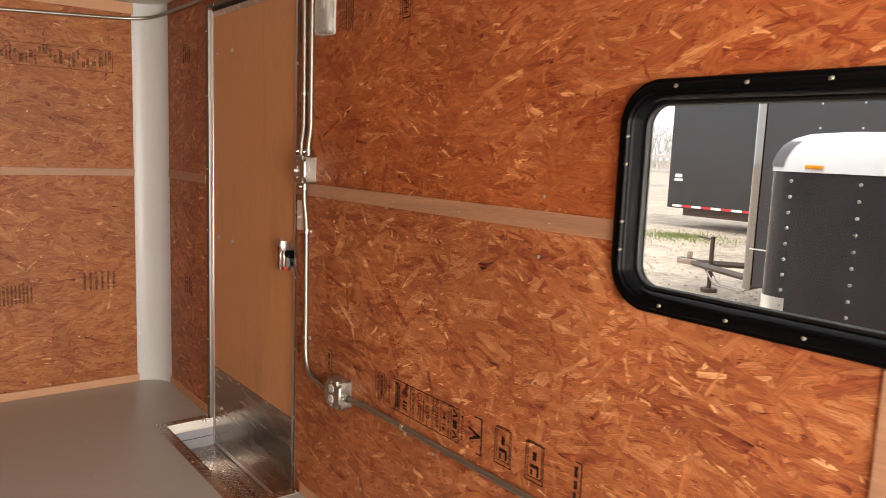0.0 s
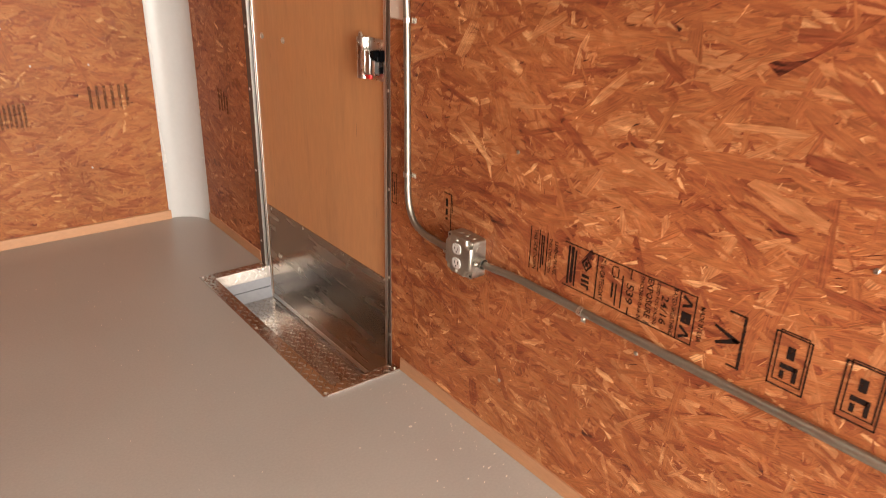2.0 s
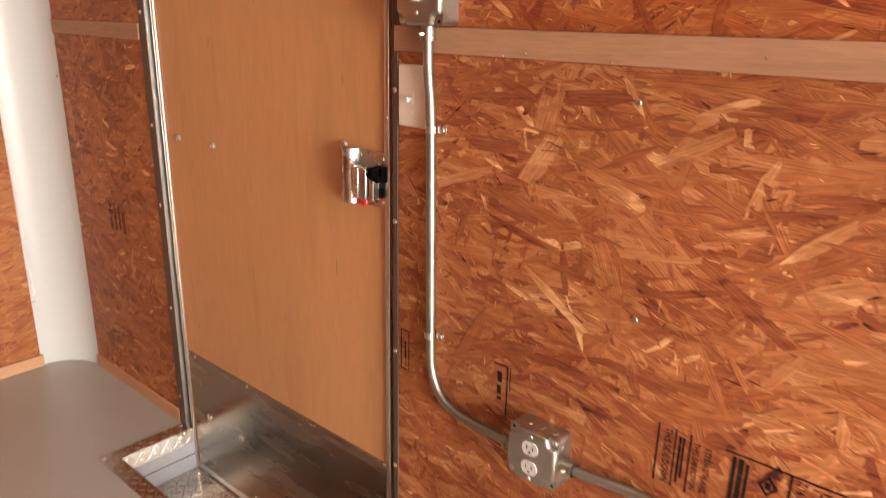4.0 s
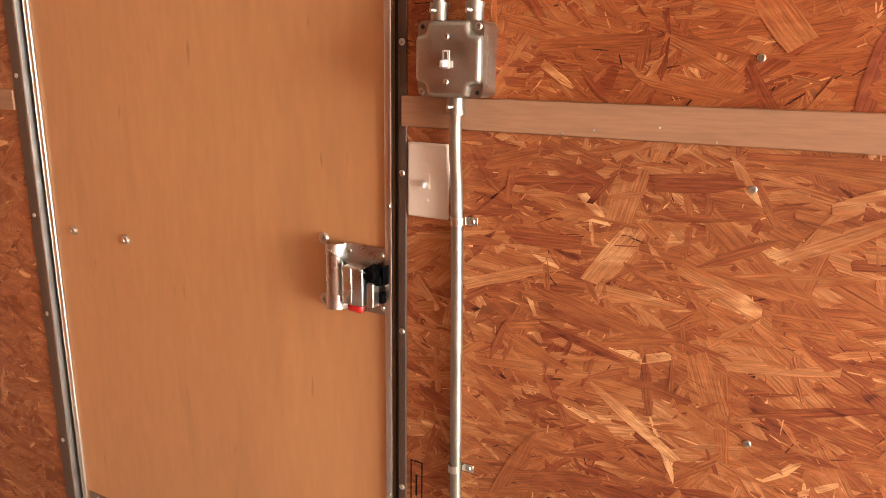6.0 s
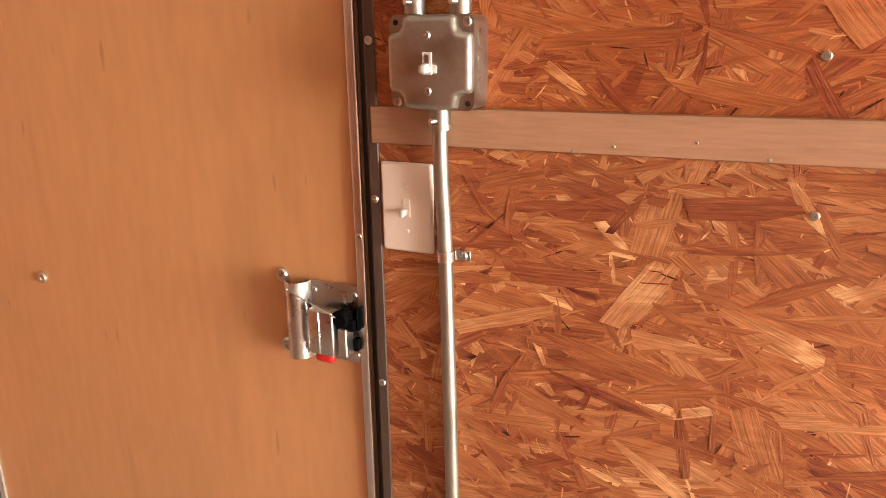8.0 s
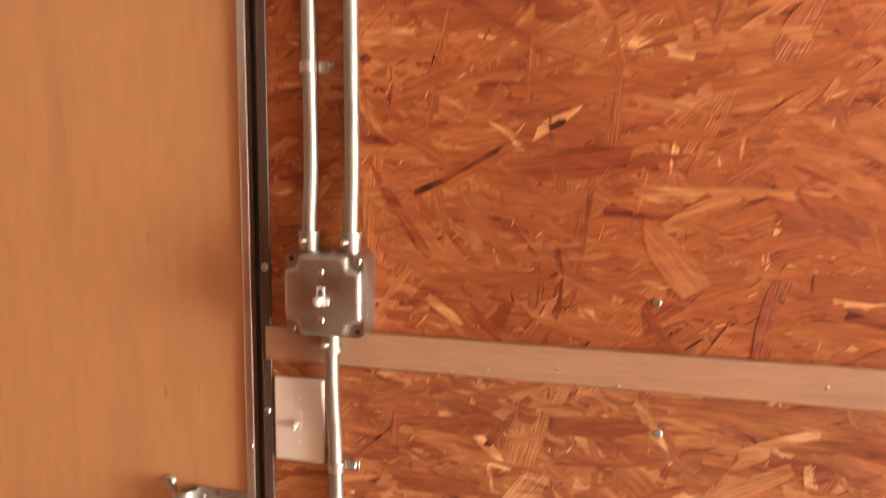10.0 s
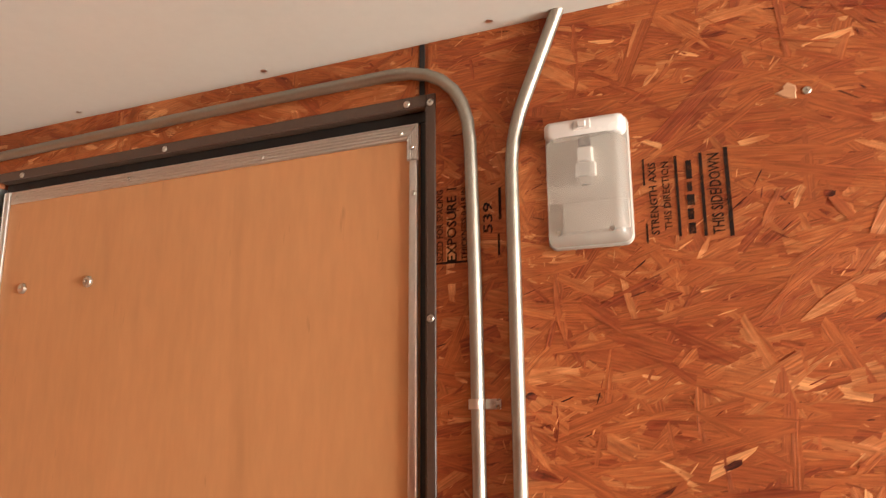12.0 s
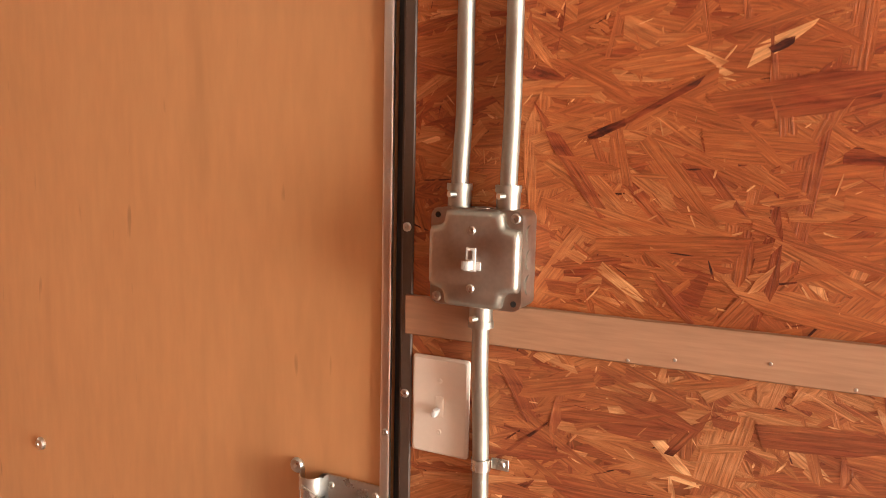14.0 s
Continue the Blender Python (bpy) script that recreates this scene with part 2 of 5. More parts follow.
# Distance haze is mixed into this pale tree colour.
FARTREE = mat("hazed_trees", (0.50, 0.47, 0.43), 0.95, var=0.12, scale=0.6, fine=6, bump=0)

# ---- building helpers ----
ORG = {}


def thing(name, at=(0, 0, 0), label="", category="", group="", kind=""):
    ob = new(name)
    ob.location = at
    ob.empty_display_size = 0.05
    ORG[ob.name] = Vector(at)
    return tagged(ob, label, category, group, kind)


def part(name, bm, material, parent=None, label=""):
    """Links a bmesh, in world metres, as one mesh object under a thing or a part."""
    me = bpy.data.meshes.new(name)
    org = ORG[parent.name] if parent else Vector((0, 0, 0))
    bmesh.ops.translate(bm, verts=bm.verts, vec=-org)
    bm.to_mesh(me)
    bm.free()
    me.materials.append(material)
    ob = new(name, me)
    ob.parent = parent
    ORG[ob.name] = org
    return tagged(ob, label)


def smooth(ob, angle=40):
    for p in ob.data.polygons:
        p.use_smooth = True
    ob.data.set_sharp_from_angle(angle=radians(angle))
    return ob


def box(bm, lo, hi, bevel=0.0, seg=1):
    m = Matrix.LocRotScale([(a + b) / 2 for a, b in zip(lo, hi)], None, [abs(b - a) for a, b in zip(lo, hi)])
    g = bmesh.ops.create_cube(bm, size=1, matrix=m)
    if bevel:
        es = {e for v in g["verts"] for e in v.link_edges}
        bmesh.ops.bevel(bm, geom=list(es), offset=bevel, segments=seg, affect="EDGES", profile=0.5)
    return bm


def boxes(*pairs, bevel=0.0):
    bm = bmesh.new()
    for lo, hi in pairs:
        box(bm, lo, hi, bevel)
    return bm


def cyl(bm, a, b, r, r2=None, seg=16):
    a, b = Vector(a), Vector(b)
    d = b - a
    m = Matrix.Translation((a + b) / 2) @ d.to_track_quat("Z", "Y").to_matrix().to_4x4()
    bmesh.ops.create_cone(bm, cap_ends=True, segments=seg, radius1=r, radius2=r if r2 is None else r2, depth=d.length, matrix=m)
    return bm


def tube(points, r, seg=14, fillet=0.05, steps=7):
    """A round pipe along a line with rounded bends."""
    pts = [Vector(p) for p in points]
    line = [pts[0]]
    for a, b, c in zip(pts, pts[1:], pts[2:]):
        f = min(fillet, (a - b).length * 0.48, (c - b).length * 0.48)
        p, q = b + (a - b).normalized() * f, b + (c - b).normalized() * f
        for i in range(steps + 1):
            u = i / steps
            line.append(p * (1 - u) ** 2 + b * 2 * u * (1 - u) + q * u * u)
    line.append(pts[-1])
    bm = bmesh.new()
    rings, up = [], None
    for i, p in enumerate(line):
        d = (line[min(i + 1, len(line) - 1)] - line[max(i - 1, 0)]).normalized()
        if up is None:
            up = d.orthogonal().normalized()
        up = (up - d * up.dot(d)).normalized()
        side = d.cross(up)
        rings.append([bm.verts.new(p + (up * math.cos(2 * math.pi * k / seg) + side * math.sin(2 * math.pi * k / seg)) * r) for k in range(seg)])
    for a, b in zip(rings, rings[1:]):
        for k in range(seg):
            bm.faces.new((a[k], a[(k + 1) % seg], b[(k + 1) % seg], b[k]))
    bm.faces.new(rings[0][::-1])
    bm.faces.new(rings[-1])
    bmesh.ops.recalc_face_normals(bm, faces=bm.faces)
    return bm


def round_rect(u0, u1, v0, v1, r, seg=8):
    """The outline of a rectangle with round corners, counter-clockwise."""
    out = []
    for cu, cv, a in ((u1 - r, v1 - r, 0), (u0 + r, v1 - r, 90), (u0 + r, v0 + r, 180), (u1 - r, v0 + r, 270)):
        for i in range(seg + 1):
            t = radians(a + 90 * i / seg)
            out.append((cu + r * math.cos(t), cv + r * math.sin(t)))
    return out


def loft(rings, close_first=True, close_last=True, loop=False):
    """Skins rings of equally many points."""
    bm = bmesh.new()
    vs = [[bm.verts.new(p) for p in ring] for ring in rings]
    n = len(vs[0])
    pairs = list(zip(vs, vs[1:])) + ([(vs[-1], vs[0])] if loop else [])
    for a, b in pairs:
        for k in range(n):
            bm.faces.new((a[k], a[(k + 1) % n], b[(k + 1) % n], b[k]))
    if close_first and not loop:
        bm.faces.new(vs[0][::-1])
    if close_last and not loop:
        bm.faces.new(vs[-1])
    bmesh.ops.recalc_face_normals(bm, faces=bm.faces)
    return bm


def on_wall(x, outline):
    return [(x, y, z) for y, z in outline]


def slab_with_holes(us, vs, holes, place):
    """A sheet of boxes over a grid of cuts, leaving out the cells inside the holes; place(u0, u1, v0, v1) gives lo and hi."""
    bm = bmesh.new()
    for u0, u1 in zip(us, us[1:]):
        for v0, v1 in zip(vs, vs[1:]):
            cu, cv = (u0 + u1) / 2, (v0 + v1) / 2
            if not any(a < cu < b and c < cv < d for a, b, c, d in holes):
                box(bm, *place(u0, u1, v0, v1))
    return bm


def strands(name, count, rect, place, parent, hole=None, mean=0.094, seed=1, material=None, known=(), spread=0.145):
    """Thousands of pressed wood strands over a rectangle of a board; place(u, v, h) puts them into the world, h metres proud."""
    g = np.random.default_rng(seed)
    u0, u1, v0, v1 = rect
    verts, faces, uvs, tones = [], [], [], []
    for i in range(count + len(known)):
        cu, cv = g.uniform(u0, u1), g.uniform(v0, v1)
        if hole and hole[0] < cu < hole[1] and hole[2] < cv < hole[3]:
            continue
        late = i / count
        length = min(mean * 0.86 * math.exp(g.normal(0, 0.45)), 0.24)
        width = min(length * g.uniform(0.12, 0.42), 0.040)
        kind = g.random()
        local = noise.noise(Vector((cu * 4.5, cv * 11.0, seed + 5.0)))
        swirl = 0.50 * noise.noise(Vector((cu * 3.1, cv * 3.1, seed)))
        a = swirl + (g.normal(0, 0.32) if g.random() < 0.72 else g.uniform(-1.57, 1.57))
        t = min(max(0.48 + 0.20 * local + g.normal(0, spread), 0.18), 0.82)
        if late > 0.45 and kind < 0.17:
            length, width = g.uniform(0.006, 0.038), g.uniform(0.0007, 0.0022)
            t = g.choice((0.0, 0.05, 0.12), p=(0.3, 0.3, 0.4))
        elif late > 0.45 and kind < 0.48:
            length, width, t = g.uniform(0.005, 0.024), g.uniform(0.0008, 0.0024), g.uniform(0.78, 1.0)
            a = g.uniform(-1.57, 1.57)
        elif late > 0.35 and kind < 0.75:
            length, width = length * 0.5, width * 0.36
            t = min(max(g.normal(0.55, 0.26), 0.17), 1.0)
        if i >= count:
            cu, cv, length, a, width, t = known[i - count]
            a, late = radians(a), 1.4
        ca, sa = math.cos(a), math.sin(a)
        s1, s2 = g.uniform(-0.35, 0.35, 2)
        taper1, taper2 = g.uniform(0.1, 1.0, 2)
        l, w = length / 2, width / 2
        shape = [(-l * g.uniform(0.82, 1) + s1 * w, -w * taper1), (-l * 0.3, -w * g.uniform(0.8, 1.1)), (l * 0.35, -w * g.uniform(0.8, 1.1)), (l * g.uniform(0.82, 1) + s2 * w, -w * taper2),
                 (l - s2 * w, w * taper2), (l * 0.3, w * g.uniform(0.8, 1.1)), (-l * 0.35, w * g.uniform(0.8, 1.1)), (-l - s1 * w, w * taper1)]
        h0 = 0.0003 + 0.0008 * late
        tu, tv = g.normal(0, 0.003), g.normal(0, 0.030)
        fade = g.normal(0, 0.06)
        ou, ov = g.uniform(0, 9, 2)
        k = len(verts)
        for p, q in shape:
            u, v = cu + p * ca - q * sa, cv + p * sa + q * ca
            u, v = min(max(u, u0), u1), min(max(v, v0), v1)
            if hole and hole[0] < u < hole[1] and hole[2] < v < hole[3]:
                du = min((abs(cu - e), e) for e in hole[:2])
                dv = min((abs(cv - e), e) for e in hole[2:])
                if hole[0] < cu < hole[1] or (not hole[2] < cv < hole[3] and dv[0] > du[0]):
                    v = dv[1]
                else:
                    u = du[1]
            verts.append(place(u, v, min(max(h0 + p * tu + q * tv, 0.0001), 0.0016)))
            uvs.append((p + ou, q + ov))
            tones.append(t + fade * p / l)
        faces.append(tuple(range(k, k + 8)))
    me = bpy.data.meshes.new(name)
    me.from_pydata(verts, [], faces)
    layer = me.uv_layers.new(name="strand")
    layer.data.foreach_set("uv", np.array(uvs, dtype=np.float32).ravel())
    me.attributes.new("tone", "FLOAT", "CORNER").data.foreach_set("value", np.array(tones, dtype=np.float32))
    me.materials.append(material or OSB)
    ob = new(name, me)
    ob.parent = parent
    return tagged(ob, "pressed orange wood strands of the board", kind="stuff")


def screw_mesh(name, r=0.0042, h=0.0022):
    """A pan-head screw on a wall that faces -x, with a cross recess."""
    rings = []
    for rr, x in ((r, 0.001), (r, -h * 0.45), (r * 0.78, -h), (r * 0.30, -h * 1.05), (r * 0.16, -h * 0.25)):
        rings.append([(x, rr * math.cos(k * math.pi / 6), rr * math.sin(k * math.pi / 6)) for k in range(12)])
    tmp = loft(rings)
    me = bpy.data.meshes.new(name)
    tmp.to_mesh(me)
    tmp.free()
    for p in me.polygons:
        p.use_smooth = True
    me.set_sharp_from_angle(angle=radians(35))
    me.materials.append(SCREW)
    return me


SCREW_ME = screw_mesh("screw", 0.0054, 0.0026)
SMALL_SCREW_ME = screw_mesh("small_screw", 0.0046, 0.0023)
IVORY_SCREW_ME = screw_mesh("ivory_screw", 0.0032, 0.0012)
IVORY_SCREW_ME.materials[0] = IVORY
FRAME_SCREW_ME = screw_mesh("frame_screw", 0.0040, 0.0018)
FRAME_SCREW_ME.materials[0] = BOXM
DULL_SCREW_ME = screw_mesh("dull_screw", 0.0050, 0.0022)
DULL_SCREW_ME.materials[0] = BOXM
BRAD_ME = screw_mesh("brad", 0.0017, 0.0006)
BOLT_ME = screw_mesh("carriage_bolt", 0.0105, 0.0056)


def fix(name, me, at, parent, turn=None):
    """A screw or rivet as a part of a thing."""
    ob = new(name, me)
    ob.parent = parent
    ob.location = Vector(at) - ORG[parent.name]
    if turn:
        ob.rotation_euler = turn
    return ob


def letters(text, size):
    """The outlines of a word as a flat mesh: x along the line, y up."""
    cu = bpy.data.curves.new("word", "FONT")
    cu.body, cu.size, cu.align_x, cu.align_y, cu.resolution_u = text, size, "CENTER", "CENTER", 2
    cu.offset = 0.016
    tmp = bpy.data.objects.new("word", cu)
    me = bpy.data.meshes.new_from_object(tmp)
    bpy.data.objects.remove(tmp)
    return me


def stamp(name, place, items, parent, label, lift=0.0019, ink=None):
    """Printed ink on a board. items: words (text, u, v, length or height) and bars (u0, u1, v0, v1); place(u, v, h) into the world."""
    verts, faces = [], []
    for it in items:
        k = len(verts)
        if isinstance(it[0], str):
            text, u, v, length, height = it
            me = letters(text, 1.0)
            xs = [p.co.x for p in me.vertices]
            ys = [p.co.y for p in me.vertices]
            sx, sy = length / (max(xs) - min(xs)), height / (max(ys) - min(ys))
            mx, my = (max(xs) + min(xs)) / 2, (max(ys) + min(ys)) / 2
            verts += [place(u + (p.co.x - mx) * sx, v + (p.co.y - my) * sy, lift) for p in me.vertices]
            faces += [tuple(k + q for q in f.vertices) for f in me.polygons]
            bpy.data.meshes.remove(me)
        elif isinstance(it[0], tuple):
            verts += [place(u, v, lift) for u, v in it]
            faces.append(tuple(range(k, k + len(it))))
        else:
            u0, u1, v0, v1 = it
            verts += [place(u, v, lift) for u, v in ((u0, v0), (u1, v0), (u1, v1), (u0, v1))]
            faces.append((k, k + 1, k + 2, k + 3))
    me = bpy.data.meshes.new(name)
    me.from_pydata(verts, [], faces)
    me.materials.append(ink or INK)
    ob = new(name, me)
    ob.parent = parent
    return tagged(ob, label)


def frame_bars(u0, u1, v0, v1, w=0.002):
    return [(u0, u1, v0, v0 + w), (u0, u1, v1 - w, v1), (u0, u0 + w, v0, v1), (u1 - w, u1, v0, v1)]


# ---- the trailer's shell ----
ZC = 2.107          # ceiling
YF = 1.754          # front wall
XL, YR = -2.10, -4.80
DOOR = (0.062, 0.998, -0.15, 2.0095)
WIN = (-2.313, -1.520, 1.098, 1.524)

wall_right = part("wall_right", slab_with_holes(
    [YR, WIN[0], WIN[1], DOOR[0], DOOR[1], YF + 0.05], [-0.16, 0.0, WIN[2], WIN[3], DOOR[3], ZC + 0.05],
    [DOOR, WIN], lambda a, b, c, d: ((0, a, c), (0.045, b, d))), OSB_BASE)
tagged(wall_right, "orange strand-board trailer side wall with stamped panels", "wall", kind="structure")
wall_front = part("wall_front", boxes(((XL, YF, -0.05), (0.0, YF + 0.05, ZC + 0.05))), OSB_BASE)
tagged(wall_front, "orange strand-board front wall of the trailer", "wall", kind="structure")
wall_left = part("wall_left", boxes(((XL - 0.05, YR, -0.05), (XL, YF + 0.05, ZC + 0.05))), OSB_BASE)
tagged(wall_left, "orange strand-board trailer side wall opposite the door", "wall", kind="structure")
wall_rear = part("wall_rear", boxes(((XL - 0.05, YR - 0.05, -0.05), (XL + 0.09, YR, ZC + 0.05)), ((-0.09, YR - 0.05, -0.05), (0.045, YR, ZC + 0.05)),
                                   ((XL + 0.09, YR - 0.05, 2.02), (-0.09, YR, ZC + 0.05))), WHITE)
tagged(wall_rear, "white rear frame round the open ramp doorway", "wall", kind="structure")
ceiling = part("ceiling", boxes(((XL, YR, ZC), (0, YF, ZC + 0.03))), CEIL)
tagged(ceiling, "white sheet ceiling of the trailer", "ceiling", kind="structure")
roof = part("roof", boxes(((XL - 0.05, YR - 0.05, ZC + 0.055), (0.06, YF + 0.05, ZC + 0.075))), WHITE)
tagged(roof, "pale metal roof skin of the trailer", "roof", kind="structure")
WELL = (-0.226, 0.045, 0.040, 0.972)
floor = part("floor", slab_with_holes([XL, WELL[0], 0.0], [YR, WELL[2], WELL[3], YF], [WELL], lambda a, b, c, d: ((a, c, -0.035), (b, d, 0))), FLOOR)
tagged(floor, "grey painted plywood trailer floor", "floor", kind="structure")


def right(u, v, h):
    return (-h, u, v)


def front(u, v, h):
    return (u, YF - h, v)


WH = (WIN[0] - 0.02, WIN[1] + 0.02, WIN[2] - 0.02, WIN[3] + 0.02)
LARGE_LOW = [(-0.328, 0.806, 0.164, 34, 0.019, 0.92), (-0.247, 0.908, 0.145, 16, 0.013, 0.15), (-0.544, 0.875, 0.159, -17, 0.013, 0.18), (-0.504, 0.930, 0.146, -10, 0.024, 0.77),
             (-0.280, 1.128, 0.290, -9, 0.020, 0.25), (-0.384, 1.150, 0.122, -4, 0.028, 0.2), (-0.438, 1.158, 0.075, 56, 0.013, 0.88), (-0.658, 0.876, 0.163, 35, 0.023, 0.18), (-0.718, 0.990, 0.115, -41, 0.020, 0.82),
             (-0.087, 1.093, 0.089, -42, 0.004, 0.05), (-0.535, 1.094, 0.135, -27, 0.026, 0.75), (-0.119, 0.987, 0.138, -19, 0.020, 0.75), (-0.738, 1.048, 0.095, -7, 0.028, 0.2), (-0.439, 1.066, 0.110, -27, 0.014, 0.25)]
LARGE_HIGH = [(-0.130, 1.399, 0.142, 55, 0.016, 0.2), (-0.166, 1.430, 0.041, -23, 0.008, 0.05), (-0.205, 1.449, 0.120, -29, 0.006, 0.12), (-0.334, 1.460, 0.150, -7, 0.036, 0.2), (-0.320, 1.505, 0.022, -24, 0.008, 0.02), (-0.085, 1.584, 0.014, 20, 0.010, 0.0),
              (-0.503, 1.679, 0.060, -37, 0.006, 0.03), (-0.448, 1.810, 0.013, 4, 0.008, 0.03), (-0.515, 1.593, 0.137, -5, 0.024, 0.72), (-0.529, 1.861, 0.058, -35, 0.012, 0.82), (-0.133, 2.018, 0.104, 37, 0.018, 0.72), (-0.227, 1.645, 0.090, 20, 0.028, 0.24), (-0.450, 1.356, 0.099, 50, 0.038, 0.66)]
strands("strands", 18500, (-2.6, 0.060, 0.0, 1.219), right, wall_right, WH, seed=1, known=LARGE_LOW, spread=0.18)
strands("strands", 15500, (-2.6, 0.060, 1.221, ZC), right, wall_right, WH, seed=2, material=OSB_UPPER, known=LARGE_HIGH)
strands("strands", 600, (0.076, 1.02, 2.012, ZC), right, wall_right, seed=3, material=OSB_UPPER)
strands("strands", 4500, (1.02, YF, 0.0, ZC), right, wall_right, seed=4)
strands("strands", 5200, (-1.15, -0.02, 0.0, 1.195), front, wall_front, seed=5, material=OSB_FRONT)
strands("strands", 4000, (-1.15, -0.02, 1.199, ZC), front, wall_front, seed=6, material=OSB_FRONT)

outer = part("outer_skin", slab_with_holes([YR - 0.05, WIN[0], WIN[1], DOOR[0], DOOR[1], YF + 0.05], [-0.16, WIN[2], WIN[3], DOOR[3], ZC + 0.054],
                                          [DOOR, WIN], lambda a, b, c, d: ((0.0455, a, c), (0.048, b, d))), SKIN)
tagged(outer, "black outer skin of the trailer", "wall", kind="structure")
part("skin_left", boxes(((XL - 0.056, YR - 0.05, -0.16), (XL - 0.0505, YF + 0.056, ZC + 0.054))), SKIN, outer)
part("skin_front", boxes(((XL - 0.05, YF + 0.0505, -0.16), (0.048, YF + 0.056, ZC + 0.054))), SKIN, outer)
part("underside", boxes(((XL - 0.05, YR, -0.165), (WELL[0] - 0.006, YF + 0.05, -0.04))), BRONZE, outer)
part("door_skin", boxes(((0.0425, DOOR[0] + 0.004, -0.137), (0.048, DOOR[1] - 0.004, 2.0))), SKIN, outer)

# seam laths, skirting and corner
def lath(name, lo, hi, label, material=BATTEN):
    return tagged(smooth(part(name, box(bmesh.new(), lo, hi, 0.0012), material)), label, "trim", kind="structure")


seam = lath("trim_seam_lath", (-0.0065, -1.496, 1.1975), (0, 0.056, 1.2435), "pale thin wood lath over the panel seam")
for v in seam.data.vertices:
    v.co.z += 0.0075 * min((0.056 - v.co.y) / 0.6, 1)
lath("trim_seam_lath", (-0.0065, 1.035, 1.178), (0, 1.60, 1.220), "pale thin wood lath over the panel seam")
lath("trim_seam_lath", (-1.6, YF - 0.0065, 1.178), (-0.14, YF, 1.217), "pale thin wood lath over the front wall seam")
lath("trim_top_lath", (-1.6, YF - 0.008, 2.045), (-0.14, YF, ZC - 0.002), "tan wood lath under the ceiling", PINE)
for z0, z1 in ((0.0455, 0.505), (0.529, 1.0625)):
    lath("trim_seam_lath", (-0.0062, -2.118, z0), (0, -2.069, z1), "pale upright wood lath under the window")
lath("baseboard", (-0.0055, YR, 0.0005), (0, -0.004, 0.045), "low orange wood strip along the floor", PINE)
lath("baseboard", (-0.0055, 1.032, 0.0005), (0, 1.61, 0.045), "low orange wood strip along the floor", PINE)
lath("baseboard", (-1.6, YF - 0.014, 0.0005), (-0.14, YF, 0.044), "low orange wood strip along the front wall", PINE)
part("joint", boxes(((-0.0024, 0.066, 2.022), (-0.0002, 0.074, ZC - 0.001))), DARK, wall_right, "dark gap between two boards")

cove = []
for i in range(11):
    t = radians(90 * i / 10)
    cove.append((-0.145 + 0.145 * math.sin(t), YF - 0.150 + 0.150 * math.cos(t)))
rings = [[(x, y, z) for x, y in cove] + [(x - 0.0025, y - 0.0025, z) for x, y in cove[::-1]] for z in (0.001, 0.5, 1.0, 1.5, ZC - 0.001)]
corner = smooth(part("corner_trim", loft(rings), WHITE), 50)
part("peeled_film", loft([[(x, YF - d, z) for x, z in ((-0.1470, 0.45), (-0.1400, 0.34), (-0.1420, 0.27), (-0.1290, 0.275), (-0.1340, 0.36))] for d in (0.0045, 0.0062)]), LAMPW, corner, "loose flap of white film")
rings = []
for i in range(31):
    z = 0.47 + 0.046 * i
    x = -0.1465 - 0.0035 * noise.noise(Vector((z * 9, 1.3, 0)))
    rings.append([(x, YF - 0.0070, z), (-0.1375 + 0.003 * noise.noise(Vector((z * 6, 7.3, 0))), YF - 0.0070, z), (-0.1375, YF - 0.0086, z), (x, YF - 0.0086, z)])
part("film_edge", loft(rings), LAMPW, corner, "ragged strip of white protective film")
tagged(corner, "white curved sheet-metal cover in the front corner", "trim", kind="structure")
for z in (0.25, 0.62, 0.98, 1.35, 1.72):
    fix("rivet", SMALL_SCREW_ME, (-0.139, YF - 0.006, z), corner, (0, 0, radians(90)))
    fix("rivet", SMALL_SCREW_ME, (-0.0045, YF - 0.139, z + 0.06), corner)

CE_R = (0, radians(90), 0)
for y in (-0.85, -0.45, -0.046, 0.342, 0.757, 1.17):
    fix("rivet", SCREW_ME, (-0.025, y, ZC), ceiling, CE_R)

# ---- stamps printed on the boards ----
def down(y0, z0):
    """Lines that read downwards, their tops towards -y."""
    return lambda u, v, h: (-h, y0 - v, z0 - u)


def up(y0, z0):
    """Lines that read upwards, their tops towards +y."""
    return lambda u, v, h: (-h, y0 + v, z0 + u)


